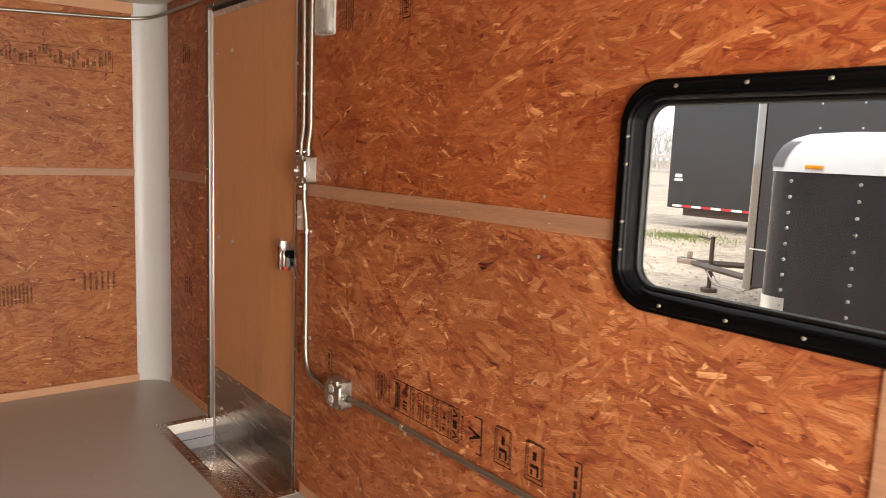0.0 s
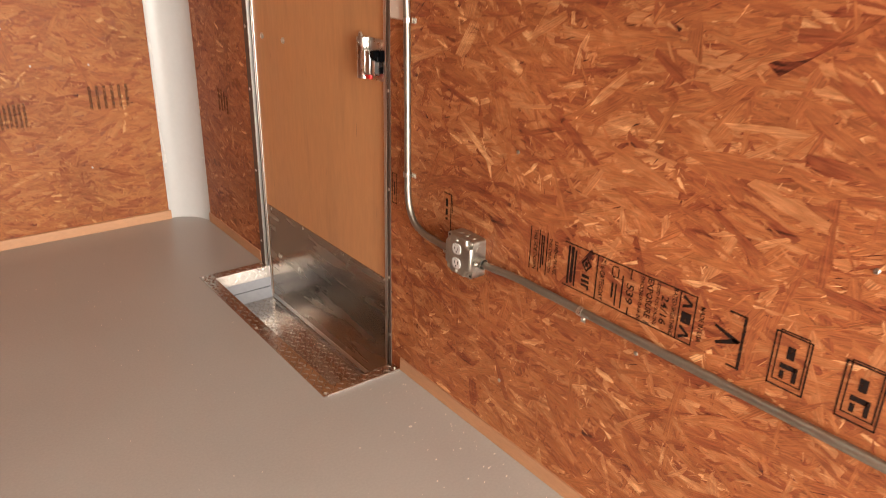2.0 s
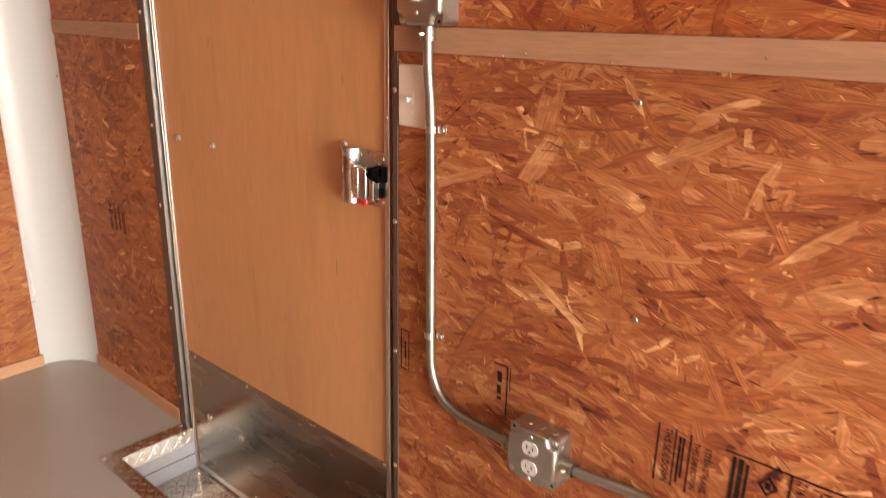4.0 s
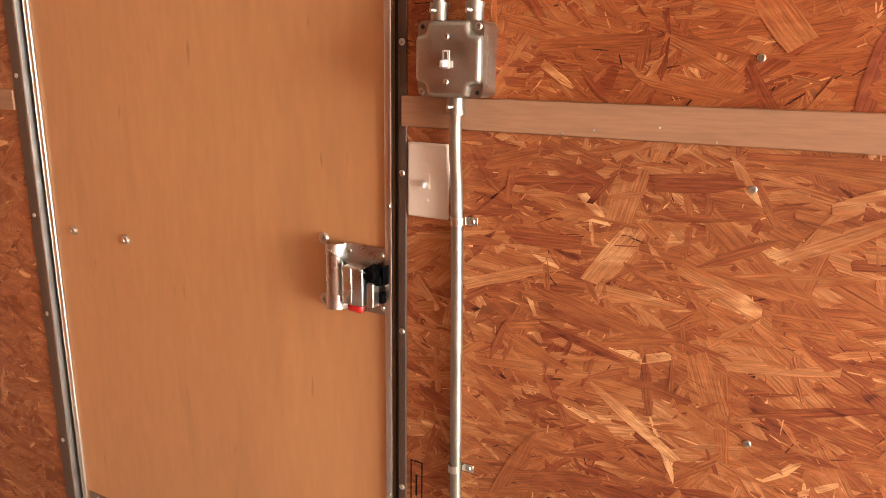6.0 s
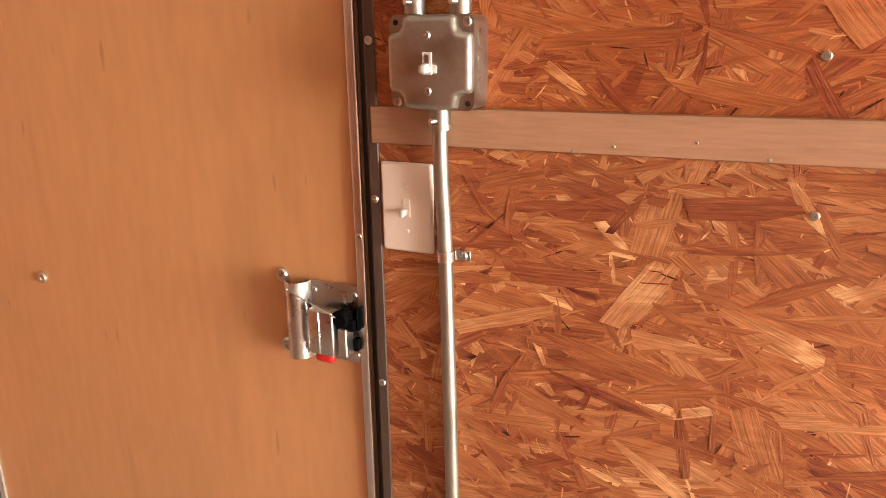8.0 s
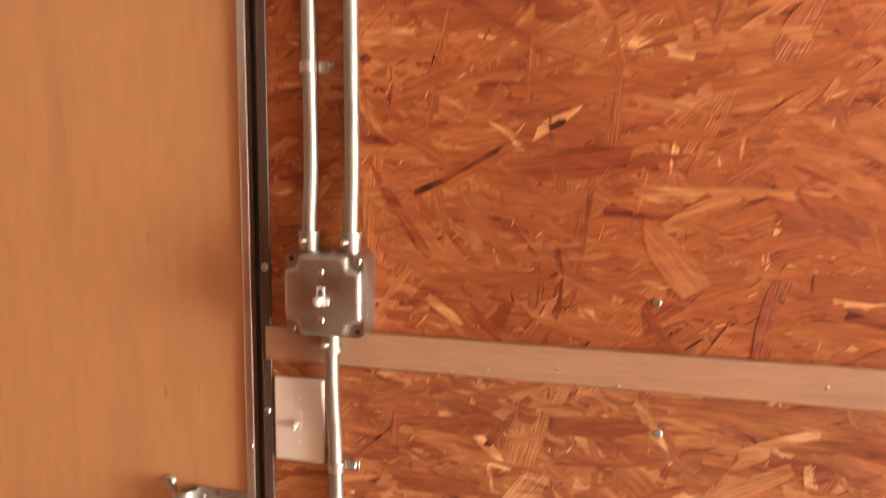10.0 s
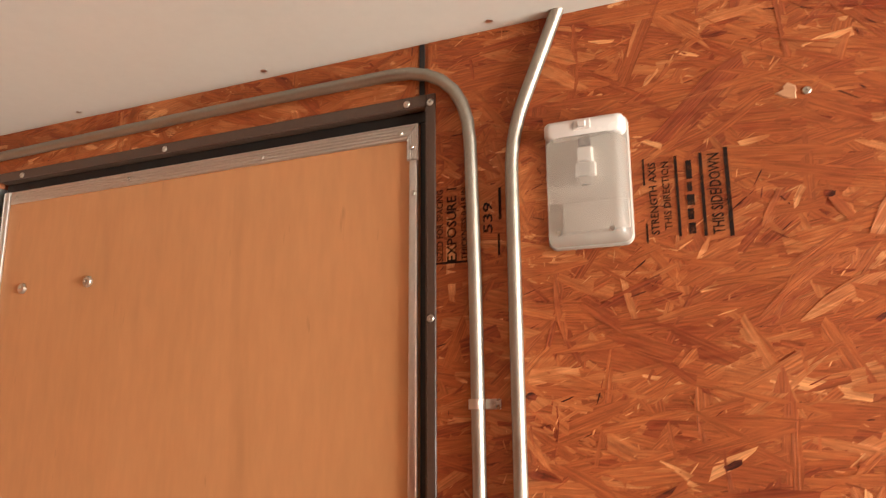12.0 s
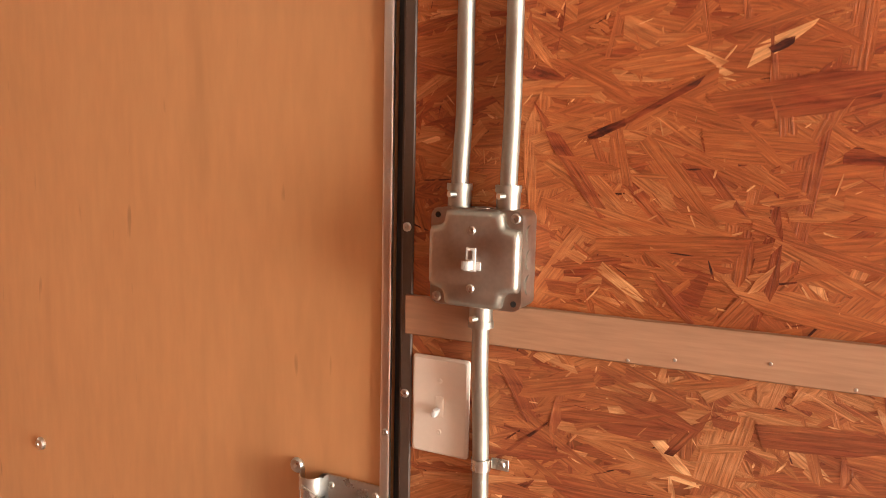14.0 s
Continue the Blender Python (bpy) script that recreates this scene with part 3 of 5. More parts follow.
L = 0.052
items = [("THIS SIDE DOWN", 0, 0.555, 0.098, 0.012), (-L, L, 0.537, 0.540), (-L, L, 0.566, 0.5685),
         (-0.042, 0.04, 0.573, 0.577), (-0.042, 0.03, 0.579, 0.583), (-L, L, 0.590, 0.593),
         ("THIS DIRECTION", 0.0, 0.602, 0.085, 0.009), ("STRENGTH AXIS", 0.0, 0.620, 0.080, 0.010),
         (-0.045, 0.045, 0.657, 0.663), (-0.045, 0.04, 0.666, 0.674), (-0.04, 0.045, 0.677, 0.682),
         ((-0.036, 0.711), (-0.030, 0.711), (-0.018, 0.702), (-0.018, 0.696)), ((-0.018, 0.696), (-0.018, 0.702), (-0.006, 0.711), (0.0, 0.711)), ((0.0, 0.711), (-0.006, 0.711), (-0.018, 0.720), (-0.018, 0.726)), ((-0.018, 0.726), (-0.018, 0.720), (-0.030, 0.711), (-0.036, 0.711)), (-0.024, -0.012, 0.707, 0.715),
         (0.006, 0.014, 0.700, 0.722), (0.018, 0.025, 0.700, 0.722), (0.029, 0.034, 0.700, 0.722), (0.034, 0.040, 0.717, 0.722),
         (-L, L, 0.739, 0.7425), ("7/16 CATEGORY", 0, 0.756, 0.094, 0.013),
         (-0.04, -0.02, 0.780, 0.783), (-0.04, -0.02, 0.796, 0.799), (-0.043, -0.040, 0.783, 0.796), (-0.02, -0.017, 0.783, 0.796),
         (-0.005, 0.03, 0.783, 0.788), (-0.005, 0.045, 0.793, 0.797), (-0.03, 0.045, 0.808, 0.812),
         ("539", 0.004, 0.830, 0.044, 0.019), (-0.05, -0.028, 0.828, 0.831), (0.034, 0.052, 0.828, 0.831),
         ("THICKNESS 0.418 IN", 0, 0.858, 0.096, 0.009), ("EXPOSURE 1", 0, 0.878, 0.096, 0.015), ("SIZED FOR SPACING", 0, 0.897, 0.092, 0.008),
         ("24/16", 0.005, 0.915, 0.062, 0.017), ("RATED SHEATHING", 0, 0.936, 0.098, 0.010), (-L, L, 0.946, 0.949),
         ((-0.047, 0.954), (-0.039, 0.954), (-0.027, 0.976), (-0.033, 0.976)), ((-0.033, 0.976), (-0.027, 0.976), (-0.018, 0.954), (-0.025, 0.954)), (-0.012, 0.012, 0.954, 0.976), ((0.016, 0.954), (0.024, 0.954), (0.036, 0.976), (0.030, 0.976)), ((0.030, 0.976), (0.036, 0.976), (0.047, 0.954), (0.039, 0.954)),
         (-L, L, 0.981, 0.984), ("MADE IN USA", 0.0, 0.998, 0.074, 0.010), (-L, -L + 0.003, 0.645, 0.984), (L - 0.003, L, 0.645, 0.984),
         ((-0.017, 1.027), (-0.011, 1.026), (0.006, 1.074), (-0.002, 1.080)), ((0.002, 1.080), (-0.004, 1.070), (0.017, 1.030), (0.022, 1.034)),
         (-0.054, 0.054, 1.080, 1.086), (-0.054, -0.050, 1.050, 1.080), (0.050, 0.054, 1.060, 1.080)]
stamp("grade_stamp", down(0.0, 0.603), items, wall_right, "black printed grade stamp with words and numbers")
for y0 in (1.138, 1.257):
    it = frame_bars(-L, L, 0, 0.066, 0.003) + frame_bars(-L - 0.004, L - 0.012, 0.008, 0.060, 0.0025)
    it += [(0.004, 0.014, 0.018, 0.046), (0.004, 0.034, 0.042, 0.050), (0.018, 0.034, 0.020, 0.028), (-0.030, -0.006, 0.026, 0.040)]
    stamp("date_stamp", down(0.0, 0.607), [(a, b, c + y0, d + y0) for a, b, c, d in it], wall_right, "black printed box stamp, smudged")
stamp("mill_stamp", down(0, 0.612), [(-L, L, 1.445, 1.449), (-0.04, -0.012, 1.425, 1.436), (-0.004, 0.018, 1.425, 1.436), (0.026, 0.048, 1.424, 1.434), (-L, -L + 0.003, 1.425, 1.449)],
      wall_right, "black smudged mill stamp")
stamp("grade_stamp", up(0, 1.825), [("STRENGTH AXIS", 0.002, -0.252, 0.094, 0.010), ("THIS DIRECTION", 0.004, -0.268, 0.088, 0.009), (-0.05, 0.054, -0.283, -0.2795),
                                    (-0.048, -0.034, -0.300, -0.292), (-0.030, -0.016, -0.299, -0.292), (-0.012, 0.002, -0.301, -0.292), (0.006, 0.018, -0.299, -0.293), (0.022, 0.046, -0.300, -0.293), (-0.052, 0.054, -0.313, -0.309),
                                    ("THIS SIDE DOWN", 0.0, -0.326, 0.102, 0.014), (-0.055, 0.057, -0.343, -0.338), (-0.055, -0.030, -0.243, -0.2405), (0.02, 0.055, -0.243, -0.2405)],
      wall_right, "black printed panel stamp beside the lamp")
stamp("grade_stamp", up(0, 1.822), [("SIZED FOR SPACING", 0, 0.042, 0.104, 0.010), ("EXPOSURE 1", 0, 0.024, 0.106, 0.015), ("THICKNESS 0.418 IN", 0, 0.005, 0.104, 0.009),
                                    ("539", 0.004, -0.030, 0.044, 0.014), (-0.05, -0.02, -0.047, -0.044), (0.0, 0.045, -0.050, -0.046), (-0.056, -0.053, -0.01, 0.055)],
      wall_right, "black printed panel stamp behind the conduits")
stamp("date_stamp", up(0, 1.833), [("FEB-17", 0.0, -0.6535, 0.080, 0.024), (-0.004, 0.004, -0.655, -0.651)] + frame_bars(-0.055, 0.055, -0.676, -0.632, 0.0035) + [(-0.058, 0.058, -0.6865, -0.6845), (-0.058, 0.058, -0.622, -0.620), (0.056, 0.058, -0.6865, -0.62)],
      wall_right, "black printed date stamp in a box")
stamp("mill_stamp", down(0, 0.597), [(-0.05, 0.052, 0.236, 0.239), (-0.05, -0.047, 0.206, 0.236), (-0.034, -0.012, 0.215, 0.225), (-0.006, 0.012, 0.215, 0.224), (0.018, 0.024, 0.215, 0.225), (-0.05, 0.0, 0.243, 0.245)],
      wall_right, "black printed stamp fragment above the outlet")
stamp("mill_stamp", down(0, 0.592), frame_bars(-0.046, 0.046, -0.040, -0.016, 0.0025) + [(-0.02, 0.02, -0.030, -0.026)], wall_right, "black printed stamp fragment at the door")
for z0 in (0.62, 1.82):
    stamp("mill_stamp", down(0, z0), [(-0.05, -0.01, -1.36, -1.335), (-0.05, 0.04, -1.33, -1.31), (0.0, 0.045, -1.36, -1.34), (-0.045, 0.035, -1.30, -1.285), (-0.03, 0.045, -1.275, -1.255)],
          wall_right, "black smudged stamp by the corner", ink=FADED)
g = np.random.default_rng(8)
bars = []
x = -0.80
while x < -0.25:
    w = g.uniform(0.006, 0.022)
    a, b = sorted(g.uniform(-0.045, 0.045, 2))
    bars.append((x, x + w, a - 0.012, b + 0.012))
    x += w + g.uniform(0.006, 0.016)
bars += [(-0.82, -0.245, 0.052, 0.056), (-0.82, -0.245, -0.058, -0.054), (-0.249, -0.245, -0.058, 0.056)]
stamp("grade_stamp", lambda u, v, h: front(u, v + 1.785, h), bars, wall_front, "faded grey printed stamp along the front wall", ink=FADED)
bars = [(-0.82 + 0.018 * i, -0.81 + 0.018 * i, -0.05, 0.05) for i in range(9)]
stamp("mill_stamp", lambda u, v, h: front(u, v + 0.555, h), bars, wall_front, "faded black bar stamp on the front wall", ink=FADED)
bars = [(-0.42 + 0.03 * i, -0.408 + 0.03 * i, -0.05, 0.05) for i in range(6)]
stamp("mill_stamp", lambda u, v, h: front(u, v + 0.60, h), bars, wall_front, "faded black bar stamp on the front wall", ink=FADED)

# ---- side door ----
door = thing("door_1", (0.02, 0.53, -0.14), "closed tan plywood trailer door with aluminium edging and a kick plate", "door", kind="structure")
y0, y1, z1 = 0.048, 1.030, 2.024
part("door_frame", boxes(((-0.004, y0, -0.005), (0.0, 0.0620, z1)), ((-0.004, 0.998, -0.005), (0.0, y1, z1)), ((-0.004, 0.0620, 2.006), (0.0, 0.998, z1)), bevel=0.0012), BRONZE, door, "dark bronze aluminium flange")
part("door_jamb", boxes(((0.0005, 0.0620, -0.145), (0.044, 0.0658, 2.006)), ((0.0005, 0.0662, 2.006), (0.044, 0.984, 2.0095))), BRONZE, door)
part("hinge_leaf", boxes(((-0.003, 0.9932, -0.137), (0.042, 0.9975, 1.9985)), bevel=0.0008), ALU, door, "bright aluminium hinge strip")
part("gasket", boxes(((0.014, 0.0660, -0.13), (0.042, 0.0805, 1.988)), ((0.014, 0.9795, -0.13), (0.042, 0.9930, 1.988)), ((0.014, 0.0660, 1.9882), (0.042, 0.9838, 2.0055)), bevel=0.0015), RUBBER, door, "black rubber gasket")
part("door_panel", boxes(((0.012, 0.082, -0.135), (0.042, 0.977, 1.986))), PLY, door)
DY0, DY1, DZ0, DZ1 = 0.081, 0.978, -0.137, 1.987


TOPW, SIDEW = 0.025, 0.019


def edging(lo, hi, along, mitre=""):
    """A strip of aluminium edging: plain and rounded upright, or ridged along its run."""
    bm = bmesh.new()
    if along == "plain":
        box(bm, lo, hi, 0.0030, 3)
    else:
        box(bm, lo, hi, 0.0006)
        for i in range(5):
            f = (i + 0.5) / 5
            if along == "z":
                y = lo[1] + (hi[1] - lo[1]) * f
                box(bm, (lo[0] - 0.0016, y - 0.0011, lo[2] + 0.0012), (lo[0] + 0.0004, y + 0.0011, hi[2] - 0.0012), 0.0005)
            else:
                z = lo[2] + (hi[2] - lo[2]) * f
                box(bm, (lo[0] - 0.0016, lo[1] + 0.0012, z - 0.0014), (lo[0] + 0.0004, hi[1] - 0.0012, z + 0.0014), 0.0005)
    for v in bm.verts:
        slant = (v.co.y - DY0) * TOPW / SIDEW
        if mitre == "under":
            v.co.z = min(v.co.z, DZ1 - slant - 0.0007)
        elif mitre == "over" and v.co.y < DY0 + 0.1:
            v.co.y = max(v.co.y, DY0 + (DZ1 - v.co.z) * SIDEW / TOPW + 0.0007)
    return smooth(part("edge_trim", bm, ALU, door, "aluminium edging"), 35)


edging((0.0045, DY0, DZ0), (0.0118, DY0 + 0.0140, DZ1 - 0.058), "plain")
edging((0.0085, DY0, DZ1 - 0.0575), (0.0118, DY0 + SIDEW, DZ1), "z", "under")
edging((0.0045, DY1 - 0.015, DZ0), (0.0118, DY1, DZ1), "plain")
edging((0.0085, DY0, DZ1 - TOPW), (0.0118, DY1 - 0.0155, DZ1), "y", "over")
edging((0.0085, DY0 + 0.0192, DZ0), (0.0118, DY1 - 0.0192, DZ0 + 0.016), "y")
kick = part("kick_plate", boxes(((0.0102, DY0 + 0.0195, DZ0 + 0.0165), (0.0118, DY1 - 0.0195, 0.274)), bevel=0.0005), KICK, door, "smoky brushed aluminium kick plate")
for y, z in ((0.655, 0.264), (0.356, 0.266), (0.925, 0.262), (0.105, 0.268), (0.36, -0.10), (0.65, -0.10)):
    fix("rivet", SMALL_SCREW_ME, (0.0102, y, z), kick)
for y, z in ((0.735, 0.927), (0.903, 0.926), (0.735, 1.794), (0.903, 1.793)):
    fix("hinge_bolt", BOLT_ME, (0.012, y, z), door)
for y, z in ((0.870, 0.079), (0.702, 0.079)):
    fix("hinge_bolt", BOLT_ME, (0.0102, y, z), door)
for z in (0.10, 0.299, 0.581, 0.867, 1.126, 1.321, 1.691, 2.010):
    fix("frame_screw", SCREW_ME, (-0.004, 0.0555, z), door)
for z in (0.10, 0.40, 0.72, 0.95, 1.25, 1.60, 1.9):
    fix("frame_screw", SCREW_ME, (-0.004, 1.014, z), door)
for y in (0.094, 0.563, 0.92):
    fix("frame_screw", SCREW_ME, (-0.004, y, 2.013), door)
for y, z in ((0.110, 1.974), (0.364, 1.972), (0.655, 1.973), (0.945, 1.973), (0.091, 1.950)):
    fix("trim_screw", SMALL_SCREW_ME, (0.0068, y, z), door)
for y, z in ((0.0868, 1.878), (0.0868, 1.07), (0.0868, 0.55), (0.970, 1.6), (0.970, 1.0), (0.970, 0.5)):
    fix("trim_screw", SMALL_SCREW_ME, (0.0045, y, z), door)

# latch: bent cover plate, paddle, knob and red tab
latch = part("latch_plate", loft([on_wall(x, round_rect(0.0845, 0.186, 0.884, 0.998, 0.012, 4)) for x in (0.0085, 0.006)]), CHROME, door, "polished steel latch plate")
prof = []
for i in range(9):
    t = radians(180 * i / 8)
    prof.append((0.006 - 0.026 * math.sin(t), 0.189 + 0.019 * math.cos(t)))
prof2 = [(a + 0.002, b) for a, b in prof[::-1]]
smooth(part("pull", loft([[(a, b, z) for a, b in prof + prof2] for z in (0.884, 0.998)]), CHROME, latch, "curved polished pull"), 50)
smooth(part("paddle", box(bmesh.new(), (-0.026, 0.118, 0.902), (-0.004, 0.158, 0.968), 0.003, 2), CHROME, latch), 50)
part("lever", box(bmesh.new(), (-0.022, 0.099, 0.902), (-0.004, 0.113, 0.944), 0.002), CHROME, latch)
bm = cyl(bmesh.new(), (-0.002, 0.108, 0.958), (-0.021, 0.108, 0.958), 0.0130, seg=24)
cyl(bm, (-0.021, 0.108, 0.958), (-0.024, 0.108, 0.958), 0.0130, 0.0100, seg=24)
box(bm, (-0.018, 0.090, 0.940), (-0.004, 0.118, 0.956), 0.003, 2)
smooth(part("knob", bm, BLACK, latch, "black plastic knob"), 40)
smooth(part("paddle_fold", box(bmesh.new(), (-0.0285, 0.1385, 0.904), (-0.0255, 0.1425, 0.966), 0.0012, 2), CHROME, latch), 50)
part("lock_bracket", boxes(((-0.010, 0.0865, 0.940), (0.006, 0.0895, 0.972)), ((-0.008, 0.0900, 0.908), (0.003, 0.098, 0.926)), bevel=0.0008), BLACK, latch)
smooth(part("release_tab", box(bmesh.new(), (-0.020, 0.124, 0.887), (-0.008, 0.155, 0.904), 0.006, 3), RED, latch, "red plastic tab"), 50)
for y, z in ((0.165, 0.985), (0.100, 0.985), (0.100, 0.896), (0.165, 0.896)):
    fix("rivet", SMALL_SCREW_ME, (0.006, y, z), latch)
part("wire", tube([(-0.021, 0.192, 0.990), (-0.024, 0.150, 0.975), (-0.026, 0.112, 0.962)], 0.0011, seg=6, fillet=0.01), SCREW, latch)
for z in (0.998, 0.89):
    fix("latch_bolt", BOLT_ME, (0.012, 0.222, z), door)

# ---- step well of tread plate in front of the door ----
well = thing("step_well", (-0.12, 0.5, -0.15), "recessed tread-plate step well at the door sill", "step")
FX0, FY0, FY1 = -0.274, -0.002, 1.016


def treads(bm, u0, u1, v0, v1, place, pitch=0.0215, size=0.0122):
    """Raised lozenges in alternating directions."""
    v = v0 + pitch * 0.5
    row = 0
    while v < v1:
        u = u0 + pitch * (0.35 if row % 2 else 0.6)
        col = 0
        while u < u1 - 0.004:
            a = radians(45 if (row + col) % 2 else -45)
            ca, sa = math.cos(a), math.sin(a)
            tiers = []
            for f, h in ((1.0, 0.0), (0.84, 0.0013), (0.5, 0.0021)):
                ring = []
                for k in range(8):
                    e = k * math.pi / 4
                    p, q = size * f * math.cos(e), size * 0.24 * f * math.sin(e)
                    ring.append(bm.verts.new(place(min(max(u + p * ca - q * sa, u0), u1), min(max(v + p * sa + q * ca, v0), v1), h)))
                tiers.append(ring)
            for lower, upper in zip(tiers, tiers[1:]):
                for k in range(8):
                    bm.faces.new((lower[k], lower[(k + 1) % 8], upper[(k + 1) % 8], upper[k])).smooth = True
            bm.faces.new(tiers[-1]).smooth = True
            col += 1
            u += pitch
        row += 1
        v += pitch
    bmesh.ops.recalc_face_normals(bm, faces=bm.faces)
    return bm


T = 0.003
part("flange", slab_with_holes([FX0, WELL[0], -0.004], [FY0, WELL[2], WELL[3], FY1], [(WELL[0], 0.2, WELL[2], WELL[3])], lambda a, b, c, d: ((a, c, 0.0004), (b, d, T))), TREAD, well, "bright tread-plate rim on the floor")
bm = bmesh.new()
flat = lambda z: (lambda u, v, h: (u, v, z + h))
treads(bm, FX0 + 0.002, WELL[0] - 0.001, FY0 + 0.004, FY1 - 0.004, flat(T))
treads(bm, WELL[0], -0.006, FY0 + 0.002, WELL[2] - 0.002, flat(T))
treads(bm, WELL[0], -0.006, WELL[3] + 0.002, FY1 - 0.002, flat(T))
tagged(part("rim_tread", bm, TREAD, well), "raised lozenges of the tread plate", kind="stuff")
part("well_floor", boxes(((WELL[0] + 0.002, WELL[2] + 0.002, -0.146), (0.044, WELL[3] - 0.002, -0.1415))), TREAD, well, "tread-plate well bottom")
bm = treads(bmesh.new(), WELL[0] + 0.004, 0.040, WELL[2] + 0.004, WELL[3] - 0.004, flat(-0.1415))
tagged(part("floor_tread", bm, TREAD, well), "raised lozenges of the tread plate", kind="stuff")
part("well_side", boxes(((WELL[0] - 0.004, WELL[2], -0.146), (WELL[0] + 0.0015, WELL[3], 0.0)), ((WELL[0] + 0.0015, WELL[2] - 0.003, -0.146), (0.008, WELL[2] + 0.0015, 0.0))), TREAD, well)
part("well_end", boxes(((WELL[0] + 0.0015, WELL[3] - 0.0015, -0.146), (0.008, WELL[3] + 0.003, -0.046)), bevel=0.0), GREYPLY, well, "grey painted end panel")
part("end_lip", boxes(((WELL[0] + 0.0015, WELL[3] - 0.003, -0.046), (0.008, WELL[3] + 0.003, 0.0))), LIP, well, "bright folded lip")
bm = treads(bmesh.new(), WELL[0] + 0.004, 0.004, -0.045, -0.001, lambda u, v, h: (u, WELL[3] - 0.003 - h, v))
tagged(part("lip_tread", bm, LIP, well), "raised lozenges of the tread plate", kind="stuff")
part("end_joint", boxes(((WELL[0] + 0.002, WELL[3] - 0.0022, -0.092), (0.008, WELL[3] - 0.0014, -0.089))), DARK, well)
for x, y in ((FX0 + 0.012, FY0 + 0.012), (FX0 + 0.012, FY1 - 0.012), (-0.016, FY0 + 0.012), (-0.016, FY1 - 0.012), (FX0 + 0.012, 0.5)):
    fix("rim_screw", SCREW_ME, (x, y, T), well, (0, radians(90), 0))

# Added strip of brighter metal paints the glint along the folded front edge.
part("rim_edge", boxes(((FX0 + 0.004, FY0 - 0.0035, 0.0004), (-0.006, FY0 - 0.0002, 0.0052)), bevel=0.0008), LIP, well, "bright front edge, its caught light in the metal colour")

# ---- conduits ----
R = 0.0092


def connector(parent, a, b):
    """A set-screw connector at a conduit's end, from a towards b."""
    a, b = Vector(a), Vector(b)
    d = (b - a).normalized()
    bm = cyl(bmesh.new(), a, a + d * 0.024, 0.0125, seg=18)
    cyl(bm, a + d * 0.017, a + d * 0.024, 0.0138, seg=18)
    ob = smooth(part("connector", bm, ZINC, parent, "set-screw connector"))
    c = a + d * 0.013
    s = cyl(bmesh.new(), c + Vector((-0.010, 0, 0)), c + Vector((-0.0185, 0.004, 0)), 0.0032, seg=10)
    part("set_screw", s, SCREW, ob)
    return ob


def strap(parent, y, z, upright=True):
    """A one-hole strap over a conduit, with its screw beside it (towards -y) or under it."""
    bm = bmesh.new()
    n = 9
    ring = []
    for half in (-0.0065, 0.0065):
        o = []
        for r in (R + 0.0005, R + 0.0018):
            for i in range(n):
                t = radians(-100 + 200 * i / (n - 1))
                o.append((r * math.cos(t), r * math.sin(t)))
        ring.append((half, o))
    vs = []
    for half, o in ring:
        vs.append([bm.verts.new((-0.012 - c, y + s, z + half) if upright else (-0.012 - c, y + half, z + s)) for c, s in o])
    a, b = vs
    for i in range(n - 1):
        bm.faces.new((a[n + i], a[n + i + 1], b[n + i + 1], b[n + i]))
        bm.faces.new((a[i], b[i], b[i + 1], a[i + 1]))
        bm.faces.new((a[i], a[i + 1], a[n + i + 1], a[n + i]))
        bm.faces.new((b[i], b[n + i], b[n + i + 1], b[i + 1]))
    if upright:
        box(bm, (-0.0042, y - 0.030, z - 0.0065), (-0.0022, y - R, z + 0.0065), 0.0006)
        at = (-0.0042, y - 0.021, z)
    else:
        box(bm, (-0.0042, y - 0.0065, z - 0.030), (-0.0022, y + 0.0065, z - R), 0.0006)
        at = (-0.0042, y, z - 0.021)
    bmesh.ops.recalc_face_normals(bm, faces=bm.faces)
    ob = smooth(part("strap", bm, SCREW, parent, "zinc one-hole strap"))
    fix("strap_screw", SCREW_ME, at, ob)


def conduit(label, points, straps=(), ends=(), fillet=0.06):
    """A run of thin-wall steel conduit."""
    c = thing("conduit", points[-1], label, "conduit", "conduits")
    smooth(part("pipe", tube(points, R, fillet=fillet), ZINC, c), 60)
    for s in straps:
        strap(c, *s)
    for a, b in ends:
        connector(c, a, b)
    return c


BX = -0.0225
conduit("galvanised conduit rising beside the door and turning along its head",
        [(BX, -0.0175, 1.349), (BX, -0.0175, 1.385), (-0.012, -0.0165, 1.445), (-0.012, -0.014, 1.76), (-0.012, -0.006, 2.060), (-0.012, 0.40, 2.062), (-0.012, YF - 0.17, 2.050),
         (-0.06, YF - 0.055, 2.03), (-0.19, YF - 0.014, 2.016), (-1.6, YF - 0.014, 1.94)],
        [(-0.014, 1.575)], [((BX, -0.0175, 1.349), (BX, -0.0175, 1.4))], fillet=0.125)
conduit("galvanised conduit rising from the switch box and bending to the ceiling",
        [(BX, -0.073, 1.349), (BX, -0.073, 1.385), (-0.012, -0.071, 1.445), (-0.012, -0.069, 1.935), (-0.012, -0.150, 2.130)],
        [], [((BX, -0.073, 1.349), (BX, -0.073, 1.4))], fillet=0.055)
